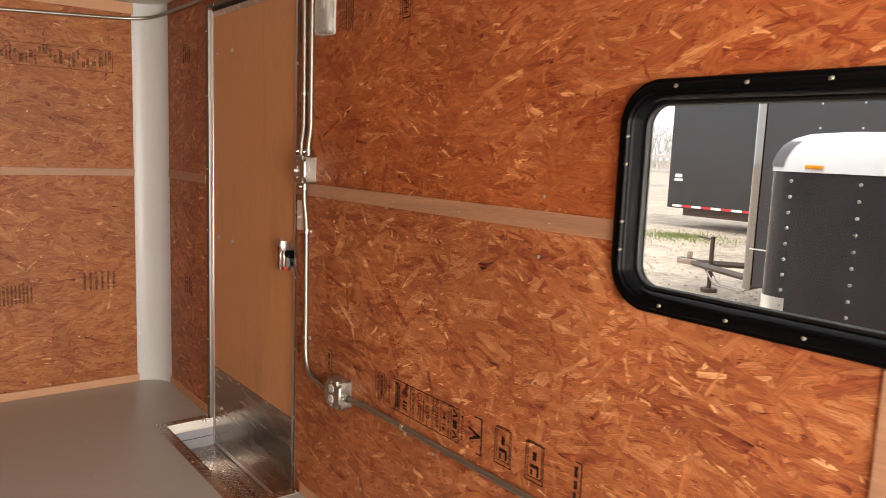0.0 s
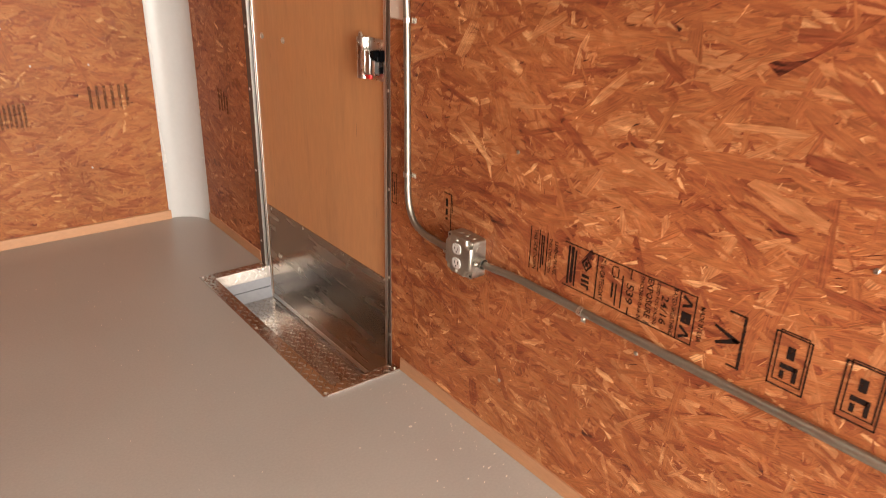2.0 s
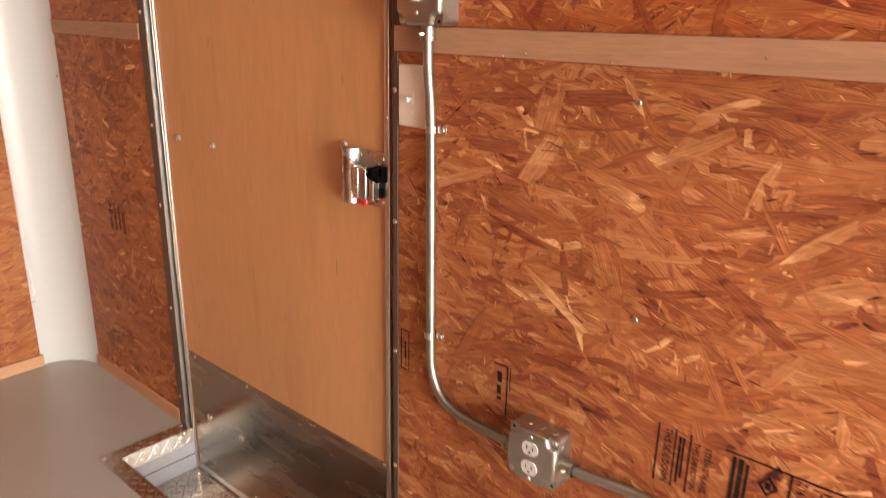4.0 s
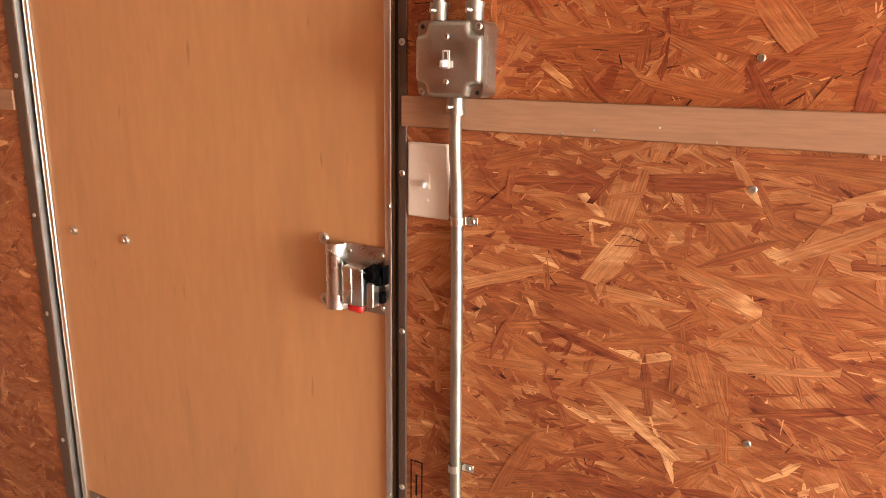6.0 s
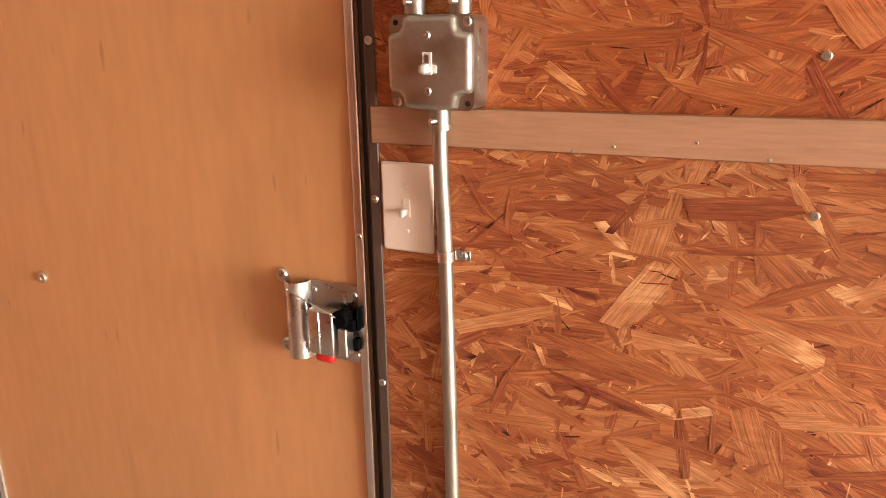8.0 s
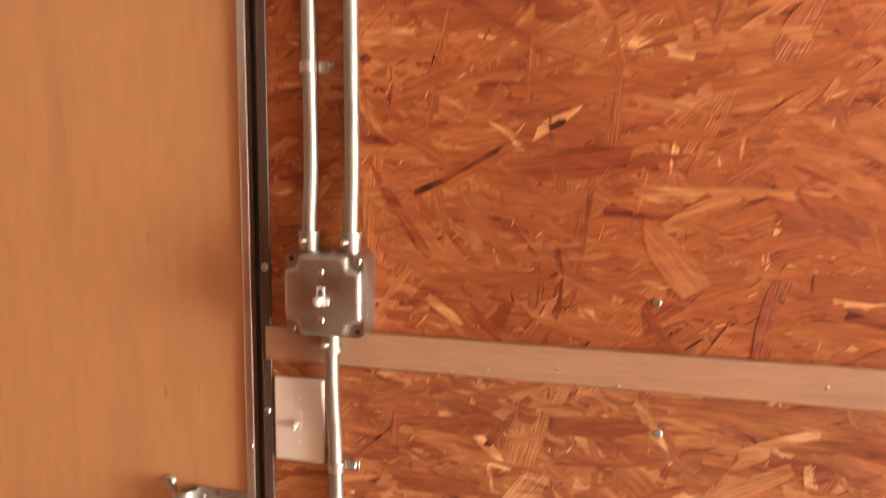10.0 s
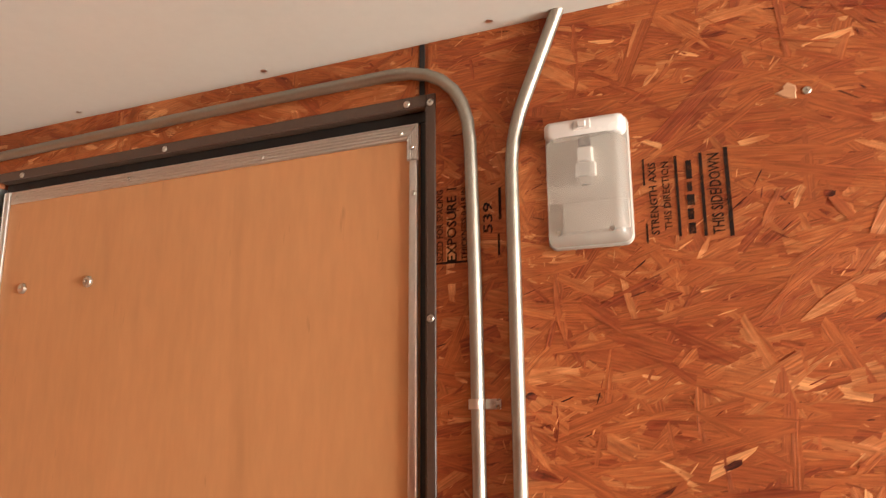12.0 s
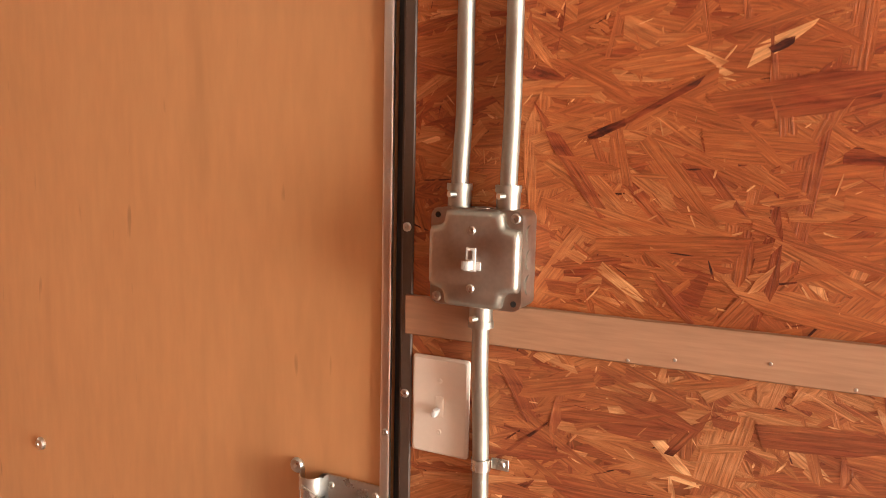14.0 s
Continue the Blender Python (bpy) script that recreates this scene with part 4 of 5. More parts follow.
conduit("galvanised conduit from the switch box down to the outlet",
        [(BX, -0.046, 1.245), (BX, -0.046, 1.175), (-0.012, -0.045, 1.105), (-0.012, -0.049, 0.90), (-0.012, -0.054, 0.507), (-0.024, -0.279, 0.507)],
        [(-0.046, 1.064), (-0.050, 0.655)], [((BX, -0.046, 1.245), (BX, -0.046, 1.2)), ((-0.024, -0.279, 0.507), (-0.024, -0.25, 0.507))], fillet=0.115)
conduit("galvanised conduit running low along the wall from the outlet",
        [(-0.026, -0.382, 0.515), (-0.026, -0.42, 0.515), (-0.012, -0.50, 0.515), (-0.012, YR + 0.01, 0.517)],
        [(-0.719, 0.515, False), (-1.75, 0.516, False)], [((-0.026, -0.382, 0.515), (-0.026, -0.43, 0.515))], fillet=0.03)


# ---- switch box and outlet ----
def junction_box(name, yc, zc, label, category):
    """A four-inch square steel box with a raised cover; its open faces carry round knock-outs."""
    b = thing(name, (0, yc, zc - 0.051), label, category)
    h = 0.051
    smooth(part("box_body", loft([on_wall(x, round_rect(yc - h, yc + h, zc - h, zc + h, 0.009, 5)) for x in (-0.0005, -0.040)]), BOXM, b, "galvanised steel box"), 40)
    notch = 0.017

    def outline(s, r=0.007):
        """A square with its corners notched."""
        k = s - notch
        o = []
        for sy, sz in ((1, 1), (-1, 1), (-1, -1), (1, -1)):
            pts = [(s, k - r), (s - r * 0.3, k - r * 0.3), (k + r * 0.6, k), (k, k + r * 0.6), (k - r * 0.3, s - r * 0.3), (k - r, s)]
            q = [(yc + sy * a, zc + sz * c) for a, c in pts]
            o += q if sy * sz > 0 else q[::-1]
        return o
    c = smooth(part("cover_base", loft([on_wall(x, round_rect(yc - h - 0.0005, yc + h + 0.0005, zc - h - 0.0005, zc + h + 0.0005, 0.010, 5)) for x in (-0.040, -0.0425)]), BOXM, b), 40)
    cover = smooth(part("cover", loft([on_wall(-0.0425, outline(h - 0.0003)), on_wall(-0.0470, outline(h - 0.0006)), on_wall(-0.0500, outline(h - 0.0018)), on_wall(-0.0520, outline(h - 0.0040)), on_wall(-0.0530, outline(h - 0.0070))]), BOXM, b, "raised galvanised cover"), 48)
    d = h - 0.0075
    for sy, sz, screwed in ((1, 1, False), (-1, 1, True), (1, -1, True), (-1, -1, False)):
        if screwed:
            fix("cover_screw", SCREW_ME, (-0.0425, yc + sy * d, zc + sz * d), cover)
        else:
            part("screw_hole", cyl(bmesh.new(), (-0.0428, yc + sy * d, zc + sz * d), (-0.0420, yc + sy * d, zc + sz * d), 0.0032, seg=12), DARK, cover)
    for k in (-0.026, 0.0, 0.026):
        bm = cyl(bmesh.new(), (-0.021, yc - h - 0.0012, zc + k), (-0.021, yc - h + 0.001, zc + k), 0.0105, seg=20)
        smooth(part("knockout", bm, BOXM, b))
        bm = cyl(bmesh.new(), (-0.021, yc + k, zc + h - 0.001), (-0.021, yc + k, zc + h + 0.0010), 0.0105, seg=20)
        smooth(part("knockout", bm, BOXM, b))
    return b, cover


sb, cover = junction_box("switch_box", -0.046, 1.297, "galvanised square switch box with a white toggle, on the wall", "switch")
part("toggle_collar", box(bmesh.new(), (-0.0542, -0.0515, 1.2850), (-0.0528, -0.0405, 1.3090), 0.0004), LAMPW, cover, "white plastic collar")
part("toggle_ears", box(bmesh.new(), (-0.0538, -0.0570, 1.2865), (-0.0527, -0.0350, 1.2950), 0.0004), LAMPW, cover, "white plastic collar")
part("toggle_slot", boxes(((-0.0546, -0.0485, 1.2975), (-0.0541, -0.0435, 1.3065))), BOXM, cover)
bm = box(bmesh.new(), (-0.066, -0.0495, 1.2870), (-0.0540, -0.0425, 1.2965), 0.0015, 2)
smooth(part("toggle", bm, LAMPW, cover, "white toggle lever"), 50)
for z in (1.327, 1.267):
    fix("plate_screw", SMALL_SCREW_ME, (-0.0530, -0.046, z), cover)

ob_, ocover = junction_box("outlet_box", -0.331, 0.519, "galvanised square box with a double white outlet, on the wall", "outlet")
for dz in (0.0195, -0.0195):
    bm = bmesh.new()
    o = []
    for i in range(24):
        t = 2 * math.pi * i / 24
        o.append((-0.331 + 0.0165 * math.cos(t), 0.519 + dz + max(min(0.0165 * math.sin(t), 0.0135), -0.0135)))
    face = smooth(part("receptacle", loft([on_wall(-0.0525, o), on_wall(-0.0548, o)]), LAMPW, ocover, "white receptacle face"), 40)
    for dy in (-0.0062, 0.0062):
        part("slot", boxes(((-0.0551, -0.331 + dy - 0.001, 0.519 + dz - 0.002), (-0.0546, -0.331 + dy + 0.001, 0.519 + dz + 0.006))), DARK, ocover)
    part("earth_hole", cyl(bmesh.new(), (-0.0551, -0.331, 0.519 + dz - 0.0075), (-0.0546, -0.331, 0.519 + dz - 0.0075), 0.0022, seg=10), DARK, ocover)
for dz in (0.042, -0.042):
    fix("plate_screw", SMALL_SCREW_ME, (-0.0530, -0.331, 0.519 + dz), ocover)

# ivory wall switch
ws = thing("wall_switch", (0, 0.009, 1.062), "ivory plastic wall switch plate below the lath", "switch")
PY0, PY1, PZ0, PZ1 = -0.0265, 0.0445, 1.0615, 1.1755
smooth(part("plate", loft([on_wall(x, round_rect(PY0 + i, PY1 - i, PZ0 + i, PZ1 - i, 0.003, 3)) for x, i in ((-0.0018, 0), (-0.0045, 0), (-0.0068, 0.0028))]), IVORY, ws), 30)
part("toggle_collar", box(bmesh.new(), (-0.0078, 0.0038, 1.1065), (-0.0066, 0.0142, 1.1305), 0.0004), IVORY, ws)
bm = box(bmesh.new(), (-0.0190, 0.0060, 1.1085), (-0.0076, 0.0120, 1.1175), 0.0015, 2)
bmesh.ops.rotate(bm, verts=bm.verts, cent=(-0.0076, 0.009, 1.118), matrix=Matrix.Rotation(radians(18), 3, "X"))
smooth(part("toggle", bm, LAMPW, ws, "white toggle lever"), 50)
for z in (1.1485, 1.0885):
    fix("plate_screw", IVORY_SCREW_ME, (-0.0066, 0.009, z), ws)

# ---- interior lamp ----
lamp = thing("wall_lamp", (0, -0.171, 1.77), "white plastic interior lamp with a frosted lens, switched off", "lamp")
LY0, LY1, LZ0, LZ1 = -0.2265, -0.1165, 1.7700, 1.9430
smooth(part("lamp_base", loft([on_wall(x, round_rect(LY0 + i, LY1 - i, LZ0 + i, LZ1 - i, 0.012, 6)) for x, i in ((-0.0018, 0), (-0.007, 0), (-0.009, 0.0015))]), LAMPIN, lamp, "grey-white lamp base"), 40)
smooth(part("switch_housing", loft([on_wall(x, round_rect(LY0 + i, LY1 - i, 1.914, LZ1 - i, 0.0075, 6)) for x, i in ((-0.0085, 0.002), (-0.022, 0.003), (-0.029, 0.006), (-0.031, 0.010))]), LAMPW, lamp, "white switch housing"), 50)
rk = part("rocker_frame", box(bmesh.new(), (-0.0325, -0.183, 1.9215), (-0.0305, -0.161, 1.9355), 0.0006), LAMPW, lamp)
part("rocker", box(bmesh.new(), (-0.0345, -0.1775, 1.9240), (-0.0320, -0.1665, 1.9330), 0.0012), LAMPW, rk)
lens = loft([on_wall(x, round_rect(LY0 + i, LY1 - i, LZ0 + i, 1.9135, 0.010, 6)) for x, i in ((-0.0088, 0.0025), (-0.022, 0.004), (-0.030, 0.008), (-0.034, 0.016))], close_first=False)
lob = smooth(part("lens", lens, LENS, lamp, "frosted clear lens"), 50)
lob.visible_shadow = False
part("bulb_holder", boxes(((-0.020, -0.181, 1.880), (-0.009, -0.162, 1.900)), ((-0.016, -0.184, 1.862), (-0.009, -0.158, 1.880)), bevel=0.001), LAMPW, lamp)
smooth(part("bulb", cyl(bmesh.new(), (-0.017, -0.171, 1.850), (-0.017, -0.171, 1.882), 0.0065), GLASS, lamp, "small glass bulb"))
part("circuit_cover", boxes(((-0.014, -0.222, 1.790), (-0.009, -0.140, 1.828)), bevel=0.001), LAMPIN, lamp, "pale inner plate")
part("contact", boxes(((-0.015, -0.178, 1.903), (-0.009, -0.164, 1.914))), DARK, lamp)
for y in (-0.205, -0.137):
    part("lens_pip", cyl(bmesh.new(), (-0.0345, y, 1.786), (-0.031, y, 1.786), 0.003, seg=10), BOXM, lamp)

# ---- board screws ----
def board_screw(at, label="zinc screw head sunk in the strand board", turn=None, me=None):
    ob = new("board_screw", me or DULL_SCREW_ME)
    ob.location = at
    if turn:
        ob.rotation_euler = turn
    return tagged(ob, label, "screw", "screws in the boards")


for y, z in ((-0.439, 1.304), (-0.447, 1.149), (-0.477, 0.814), (-1.271, 1.286), (-1.263, 1.136), (-1.265, 0.812), (-0.865, 0.477), (-0.437, 1.939), (-0.46, 0.20), (-1.27, 0.30)):
    board_screw((-0.0012, y, z))
for x, z in ((-0.70, 0.9), (-0.45, 0.30), (-0.66, 1.50), (-0.62, 0.75), (-0.40, 0.74), (-0.37, 1.55)):
    board_screw((x, YF - 0.0012, z), "small dull screw head in the strand board", turn=(0, 0, radians(90)), me=FRAME_SCREW_ME)
for y in (-0.20, -0.245, -0.33, -0.40, -0.62, -0.95, -1.3):
    board_screw((-0.0065, y, 1.213 + 0.012 * math.sin(y * 37)), "small brad in the pale lath", me=BRAD_ME)

# torn strand patch round one screw
part("torn_patch", loft([on_wall(x, [(-0.417 + r * (1 + 0.35 * math.sin(5 * k) + 0.2 * math.cos(3 * k)) * math.cos(k * 0.524) * 1.3, 1.941 + r * (1 + 0.3 * math.cos(4 * k)) * math.sin(k * 0.524)) for k in range(12)]) for x, r in ((-0.0004, 0.0105), (-0.0024, 0.0080))]), PINE, wall_right, "pale torn wood round a screw")

# ---- window ----
win = thing("window_1", (0, -1.92, 1.06), "black plastic framed trailer window with rounded corners", "window", kind="structure")
OY0, OY1, OZ0, OZ1 = -2.345, -1.495, 1.064, 1.552
prof = [(0.0, 0.0), (-0.008, 0.0), (-0.0112, 0.0025), (-0.0116, 0.0075), (-0.0160, 0.0105), (-0.0180, 0.0145), (-0.0178, 0.0275), (-0.0130, 0.0310), (-0.0130, 0.0350), (-0.0060, 0.0400), (0.030, 0.0455), (0.030, 0.049), (0.044, 0.049), (0.044, 0.044)]
rings = []
for x, i in prof:
    rings.append(on_wall(x, round_rect(OY0 + i, OY1 - i, OZ0 + i, OZ1 - i, 0.098 - i, 10)))
smooth(part("window_frame", loft(rings, False, False), BLACK, win, "black gloss plastic frame"), 40)
rb = []
for x, i in ((0.020, 0.0440), (0.018, 0.047), (0.018, 0.051), (0.026, 0.053), (0.030, 0.053)):
    rb.append(on_wall(x, round_rect(OY0 + i, OY1 - i, OZ0 + i, OZ1 - i, 0.098 - i, 10)))
smooth(part("glazing_bead", loft(rb, False, False), RUBBER, win, "black glazing bead"), 40)
pane = part("pane", loft([on_wall(x, round_rect(OY0 + 0.046, OY1 - 0.046, OZ0 + 0.046, OZ1 - 0.046, 0.052, 10)) for x in (0.031, 0.035)]), GLASS, win, "clear window glass")
pane.visible_shadow = False
for z in (1.190, 1.251, 1.375, 1.434):
    fix("frame_screw", FRAME_SCREW_ME, (-0.0178, OY1 - 0.030, z), win)
for i in range(5):
    y = -1.636 - 0.152 * i
    fix("frame_screw", FRAME_SCREW_ME, (-0.0178, y, OZ0 + 0.022), win)
    fix("frame_screw", FRAME_SCREW_ME, (-0.0178, y, OZ1 - 0.017), win)

# ---- shavings and dust on the floor ----
g = np.random.default_rng(21)
bm = bmesh.new()
for i in range(170):
    if i < 110:
        y = g.uniform(-1.2, 0.0)
        x = -0.03 - abs(g.normal(0, 0.11))
    else:
        x, y = g.uniform(-0.9, -0.3), g.uniform(-0.9, 1.4)
    s = g.uniform(0.0008, 0.0028)
    m = Matrix.Translation((x, y, 0.0008)) @ Euler(g.uniform(0, 6.3, 3)).to_matrix().to_4x4() @ Matrix.Diagonal((s * 1.8, s, s * 0.4, 1))
    bmesh.ops.create_cube(bm, size=1, matrix=m)
tagged(part("shavings", bm, CRUMB), "scattered pale wood crumbs on the grey floor", "debris", kind="stuff")

# ---- outside ----
GZ = -0.40
bm = bmesh.new()
bmesh.ops.create_grid(bm, x_segments=60, y_segments=60, size=300)
for v in bm.verts:
    v.co.z = GZ + 0.02 * noise.noise(v.co * 0.05)
tagged(part("ground", bm, GRAVEL), "pale gravel yard", "ground", kind="structure")

bm = bmesh.new()
for i in range(2600):
    x, y = g.uniform(4.5, 14.0), g.uniform(0.0, 9.0)
    s = g.uniform(0.012, 0.045)
    m = Matrix.Translation((x, y, GZ + s * 0.2)) @ Euler(g.uniform(0, 6.3, 3)).to_matrix().to_4x4() @ Matrix.Diagonal((s, s * 0.8, s * 0.55, 1))
    bmesh.ops.create_cube(bm, size=1, matrix=m)
tagged(part("gravel_stones", bm, GRAVEL), "loose pale gravel stones", "gravel", kind="stuff")
bm = bmesh.new()
for i in range(1800):
    r, a = abs(g.normal(0, 0.9)), g.uniform(0, 6.3)
    x, y = 13.2 + r * math.cos(a) * 0.8, 7.4 + r * math.sin(a)
    h = g.uniform(0.03, 0.09)
    d = Vector((g.normal(0, 0.02), g.normal(0, 0.02), h))
    p = Vector((x, y, GZ))
    w = Vector((g.normal(0, 0.008), g.normal(0, 0.008), 0))
    bm.faces.new([bm.verts.new(p - w), bm.verts.new(p + w), bm.verts.new(p + d)])
tagged(part("grass_tuft", bm, GRASS), "patch of short green grass in the gravel", "grass", kind="stuff")


def rivet_column(parent, x, y, z0, z1, step, me):
    z = z0
    while z < z1:
        fix("rivet", me, (x, y, z), parent)
        z += step


FAR_RIVET = screw_mesh("far_rivet", 0.011, 0.006)


def wheel(parent, x, y, r=0.34):
    tyre = smooth(part("wheel", cyl(bmesh.new(), (x, y, GZ + r), (x + 0.2, y, GZ + r), r, seg=24), RUBBER, parent), 40)
    smooth(part("rim", cyl(bmesh.new(), (x - 0.012, y, GZ + r), (x + 0.05, y, GZ + r), r * 0.58, seg=20), ALU, tyre), 40)


# small black trailer with a white nose cap
ta = thing("cargo_trailer", (3.75, -2.2, GZ), "black enclosed cargo trailer with a white rounded nose cap", "trailer", "parked trailers")
AX, AY = 3.02, -0.18
rings = []
for z in (0.02, 1.332):
    o = [(AX, -4.2)] + [(AX + 0.10 - 0.10 * math.cos(radians(a)), AY - 0.10 + 0.10 * math.sin(radians(a))) for a in range(0, 91, 15)]
    o += [(AX + 1.43, AY), (AX + 1.5, AY - 0.03), (AX + 1.53, AY - 0.10), (AX + 1.53, -4.2)]
    rings.append([(x, y, z) for x, y in o])
smooth(part("body", loft(rings), SKIN, ta, "black riveted side skin"), 30)
capr = []
for f, z in ((0.0, 1.335), (0.0, 1.39), (0.02, 1.44), (0.05, 1.49), (0.11, 1.530), (0.20, 1.558), (0.40, 1.572)):
    o = [(AX - 0.006 + f * 0.12, -4.2), (AX - 0.006 + f * 0.12, AY - 0.11 - f), (AX + 0.025 + f * 0.12, AY - 0.02 - f), (AX + 0.10 + f * 0.1, AY + 0.012 - f), (AX + 1.43 - f * 0.1, AY + 0.012 - f), (AX + 1.505 - f * 0.12, AY - 0.02 - f), (AX + 1.536 - f * 0.12, AY - 0.11 - f), (AX + 1.536 - f * 0.12, -4.2)]
    capr.append([(x, y, z) for x, y in o])
smooth(part("nose_cap", loft(capr), CAPW, ta, "white fibreglass cap"), 50)
rings = []
for z in (0.10, 0.575):
    arc = [(AX + 0.10 - 0.105 * math.cos(radians(a)), AY - 0.10 + 0.105 * math.sin(radians(a))) for a in range(0, 91, 15)]
    o = [(AX - 0.005, AY - 0.178)] + arc + [(AX + 1.40, AY + 0.005)]
    rings.append([(x, y, z) for x, y in o + [(x + 0.003, y - 0.003) for x, y in o[::-1]]])
smooth(part("stone_guard", loft(rings), LIP, ta, "bright tread-plate guard"), 40)
# Grey shell over the white cap puts the corner's dark reflection into colour.
corner_rings = [[(x - 0.004, y + 0.004 - f, z) for f, x, y in ((f, AX + f * 0.12 - 0.006, AY - 0.11), (f, AX + 0.006 + f * 0.12, AY - 0.06), (f, AX + 0.025 + f * 0.12, AY - 0.02), (f, AX + 0.10 + f * 0.1, AY + 0.012))]
                for f, z in ((0.0, 1.362), (0.0, 1.39), (0.02, 1.44), (0.05, 1.485), (0.09, 1.515))]
bm = bmesh.new()
grid = [[bm.verts.new(p) for p in ring] for ring in corner_rings]
for lower, upper in zip(grid, grid[1:]):
    for k in range(3):
        bm.faces.new((lower[k], lower[k + 1], upper[k + 1], upper[k]))
bmesh.ops.solidify(bm, geom=bm.faces[:], thickness=0.003)
smooth(part("cap_corner", bm, GREYPLY, ta, "grey shell for the dark reflection on the cap corner"), 50)
part("marker_lamp", box(bmesh.new(), (AX - 0.022, AY - 0.337, 1.356), (AX - 0.004, AY - 0.234, 1.378), 0.004), AMBER, ta, "amber marker lamp")
for y in (-0.335, -0.727, -1.12, -1.51, -1.90):
    rivet_column(ta, AX, y, 0.247, 1.30, 0.094, FAR_RIVET)
wheel(ta, AX - 0.02, -2.6)
part("fender", boxes(((AX - 0.16, -3.05, 0.28), (AX, -2.15, 0.32)), bevel=0.01), ALU, ta)
part("jack_stand", boxes(((AX + 0.2, -0.5, GZ), (AX + 0.28, -0.42, 0.02))), BRONZE, ta)

# tall black trailer with a polished corner, tongue and jack
tb = thing("cargo_trailer", (7.6, -0.6, GZ), "tall black cargo trailer with polished corner posts and a tongue jack", "trailer", "parked trailers")
BX0, BY, BT = 6.5, 2.0, 2.18
part("body", boxes(((BX0, -3.4, -0.02), (BX0 + 2.2, BY - 0.206, BT)), bevel=0.01), SKIN, tb, "black glossy side skin")
rings = []
for z in (-0.06, 0.6, 1.4, BT):
    o = []
    for i in range(7):
        t = radians(90 * i / 6)
        o.append((BX0 + 0.16 - 0.165 * math.cos(t), BY - 0.20 + 0.165 * math.sin(t)))
    rings.append([(x, y, z) for x, y in o + [(BX0 + 0.165, BY - 0.205)]])
smooth(part("corner_post", loft(rings), POLISH, tb, "polished aluminium corner"), 50)
part("nose", boxes(((BX0 + 0.166, BY - 0.205, -0.02), (BX0 + 2.04, BY - 0.040, BT))), SKIN, tb)
part("top_rail", boxes(((BX0 - 0.012, -3.4, BT - 0.05), (BX0 + 0.01, BY - 0.1, BT + 0.012)), ((BX0 + 0.1, BY - 0.044, BT - 0.05), (BX0 + 2.1, BY - 0.028, BT + 0.012)), bevel=0.003), ALU, tb, "bright top rail")
part("guard_line", boxes(((BX0 - 0.006, BY - 0.5, 0.40), (BX0, BY - 0.15, 0.415))), ALU, tb)
bm = bmesh.new()
for sx in (-1, 1):
    a, b = Vector((7.6 + sx * 0.75, BY - 0.05, 0.0)), Vector((7.6 + sx * 0.04, 3.25, -0.03))
    cyl(bm, a, b, 0.042, seg=4)
part("tongue", bm, BRONZE, tb, "dark steel A-frame tongue")
part("coupler", boxes(((7.54, 3.2, -0.06), (7.66, 3.50, 0.02)), ((7.57, 3.3, 0.02), (7.63, 3.36, 0.12)), bevel=0.01), KICK, tb)
bm = cyl(bmesh.new(), (7.6, 3.0, GZ + 0.06), (7.6, 3.0, 0.36), 0.03, seg=12)
cyl(bm, (7.6, 3.0, GZ), (7.6, 3.0, GZ + 0.06), 0.11, seg=12)
cyl(bm, (7.6, 3.0, 0.32), (7.6, 3.22, 0.34), 0.014, seg=8)
part("jack", bm, BRONZE, tb, "dark tongue jack with crank")
bm = bmesh.new()
for sx in (-0.05, 0.05):
    bm2 = tube([(7.6 + sx, 3.1, -0.02), (7.6 + sx, 2.9, -0.27), (7.6 + sx, 2.5, -0.30), (7.6 + sx * 3, 2.1, -0.05)], 0.012, seg=6)
    me = bpy.data.meshes.new("tmp")
    bm2.to_mesh(me)
    bm2.free()
    bm.from_mesh(me)
    bpy.data.meshes.remove(me)
part("safety_chain", bm, KICK, tb)
wheel(tb, BX0 - 0.02, -1.2)
for y in (1.2, 0.78, 0.36, -0.06):
    rivet_column(tb, BX0, y, 1.0, 2.1, 0.25, FAR_RIVET)

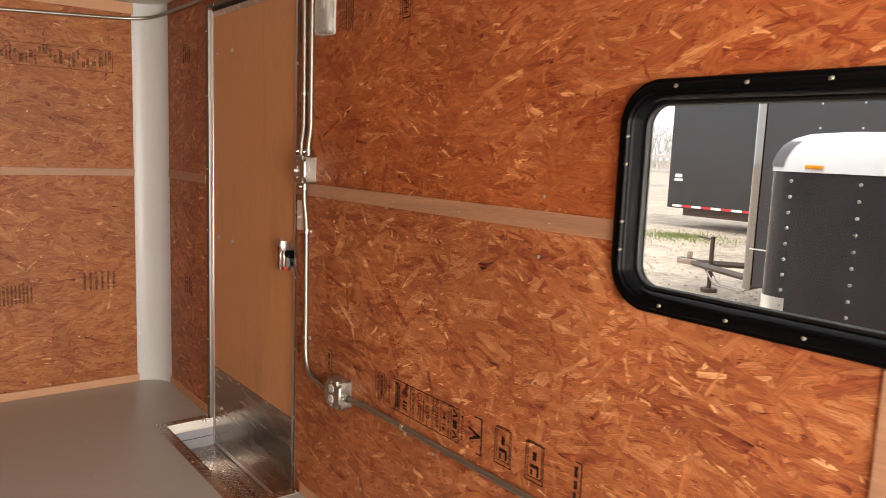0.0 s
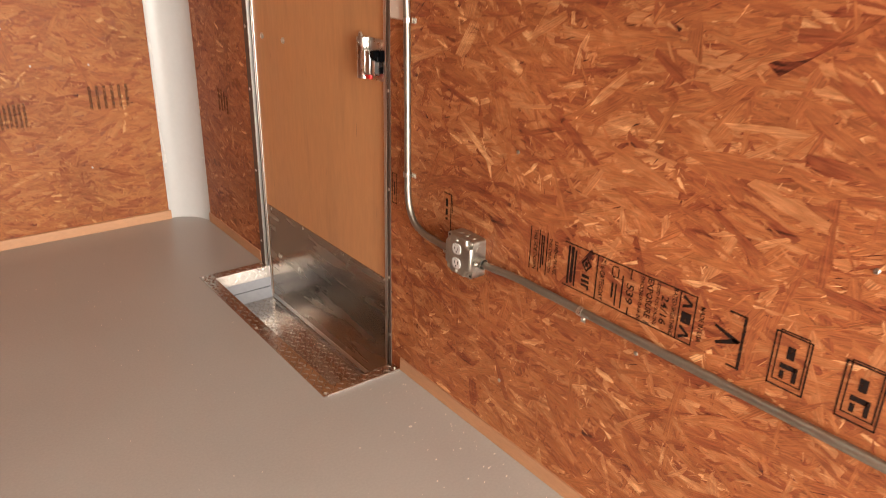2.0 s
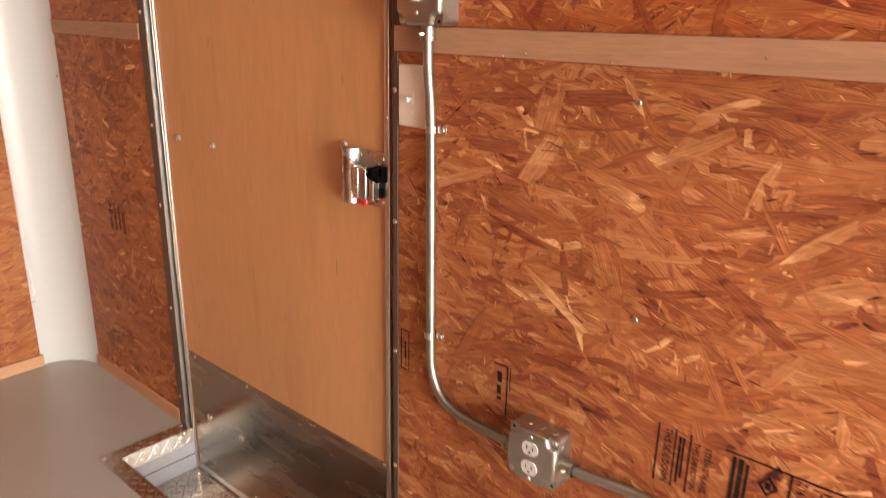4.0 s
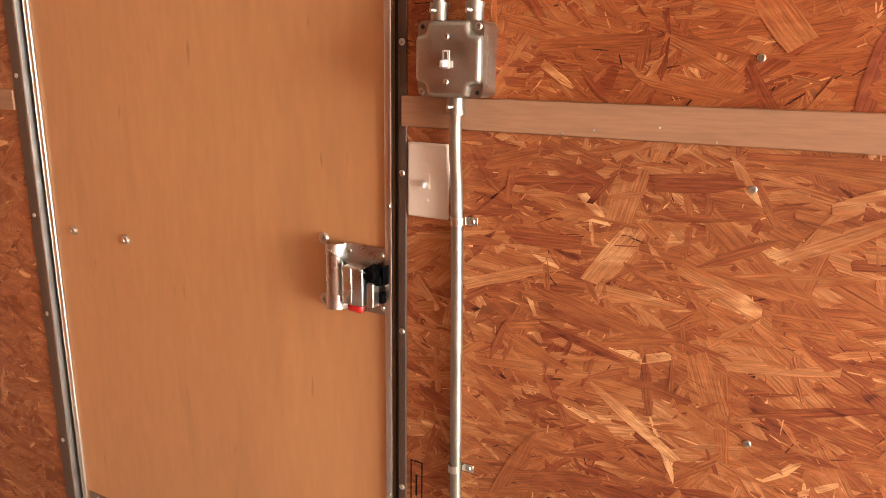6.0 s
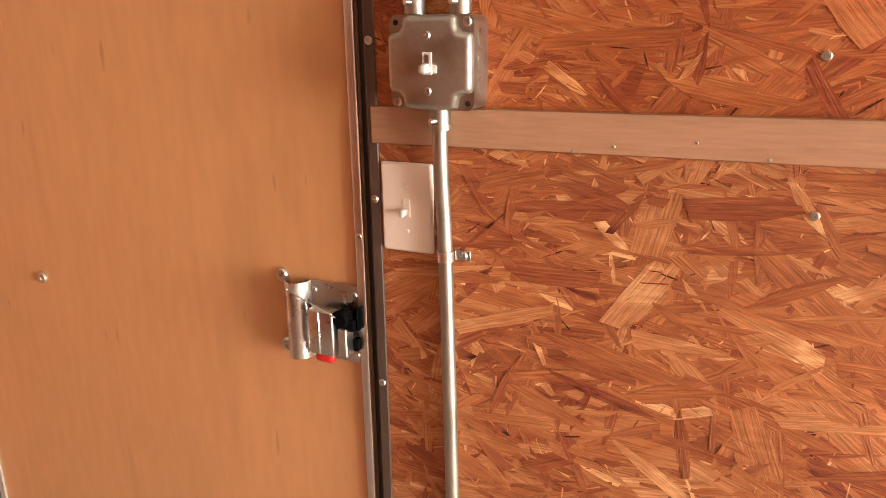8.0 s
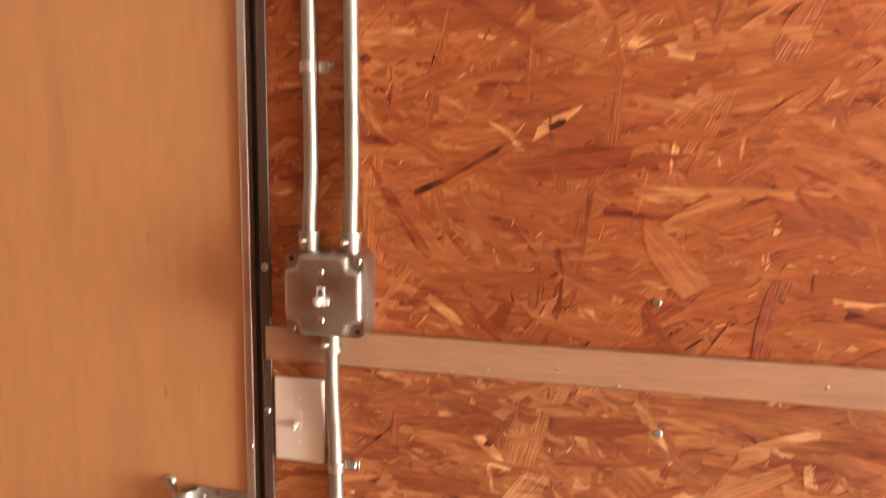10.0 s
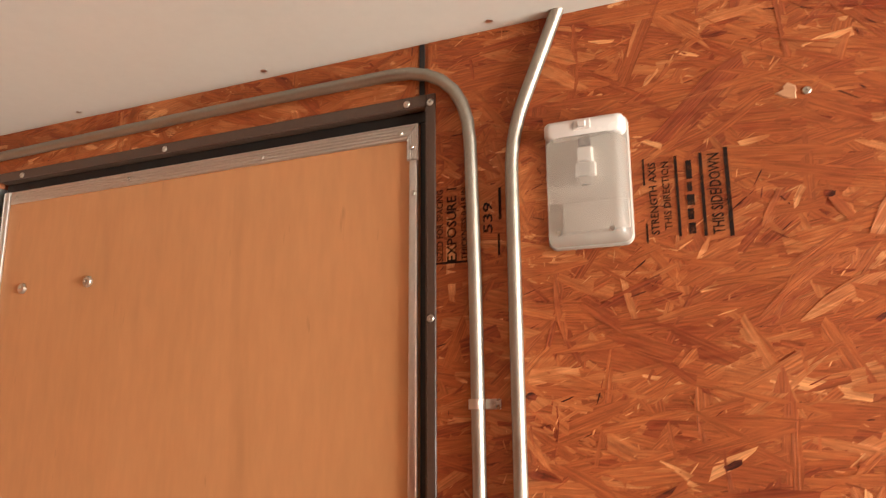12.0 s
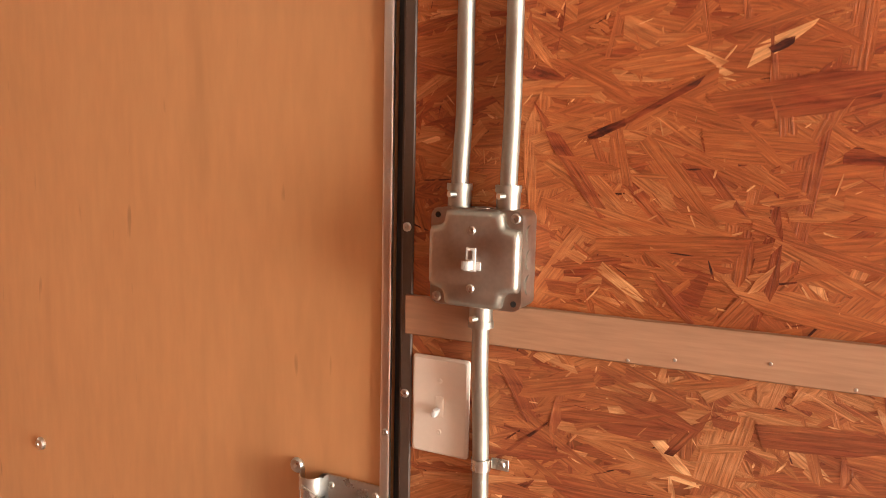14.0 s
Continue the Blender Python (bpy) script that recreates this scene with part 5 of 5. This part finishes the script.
# long black trailer further off, with red and white tape along its sill
tc = thing("cargo_trailer", (16.2, 4.0, GZ), "large black cargo trailer with red and white reflective tape", "trailer", "parked trailers")
CX, CY = 15.2, 9.17
part("body", boxes(((CX, 0.4, 0.10), (CX + 2.4, CY, 3.15)), bevel=0.02), SKIN, tc, "black glossy side skin")
part("sill", boxes(((CX + 0.3, 0.4, -0.1), (CX + 2.1, CY - 0.3, 0.10))), BRONZE, tc)
y = 0.6
k = 0
while y < CY - 0.2:
    part("tape", boxes(((CX - 0.006, y, 0.13), (CX, y + 0.27, 0.19))), TAPEW if k % 2 else TAPER, tc)
    y += 0.28
    k += 1
part("badge", boxes(((CX - 0.006, CY - 0.42, 0.80), (CX, CY - 0.18, 0.86)), ((CX - 0.006, CY - 0.40, 0.89), (CX, CY - 0.20, 0.98))), TAPEW, tc)
wheel(tc, CX - 0.01, 2.5, 0.38)
wheel(tc, CX - 0.01, 3.4, 0.38)

# steel rail fence and bare trees beyond
fence = thing("rail_fence", (27, 20, GZ), "grey steel rail fence at the yard's edge", "fence")
for y in (12, 14.5, 17, 19.5, 22, 24.5):
    part("post", boxes(((27.0, y, GZ), (27.1, y + 0.1, 1.55))), KICK, fence)
for z in (0.05, 0.75, 1.35):
    part("rail", boxes(((26.95, 11.5, z), (27.0, 25.5, z + 0.12))), ALU, fence)
bm = bmesh.new()
for i in range(5200):
    y = g.uniform(20, 90)
    x = 75 + g.uniform(-5, 5)
    hmax = 5.6 + 2.5 * noise.noise(Vector((y * 0.1, 0, 0))) + 1.5 * noise.noise(Vector((y * 0.5, 3, 0)))
    foot = Vector((x, y, GZ + hmax * g.uniform(0, 0.85)))
    tip = foot + Vector((g.normal(0, 0.25), g.normal(0, 0.45), g.uniform(0.5, 1.8)))
    r = g.uniform(0.03, 0.10)
    low = [bm.verts.new(foot + Vector((r * math.cos(k * 2.094), r * math.sin(k * 2.094), 0))) for k in range(3)]
    top = bm.verts.new(tip)
    for k in range(3):
        bm.faces.new((low[k], low[(k + 1) % 3], top))
tagged(part("backdrop_trees", bm, FARTREE), "hazy bare trees beyond the yard", "trees", kind="stuff")
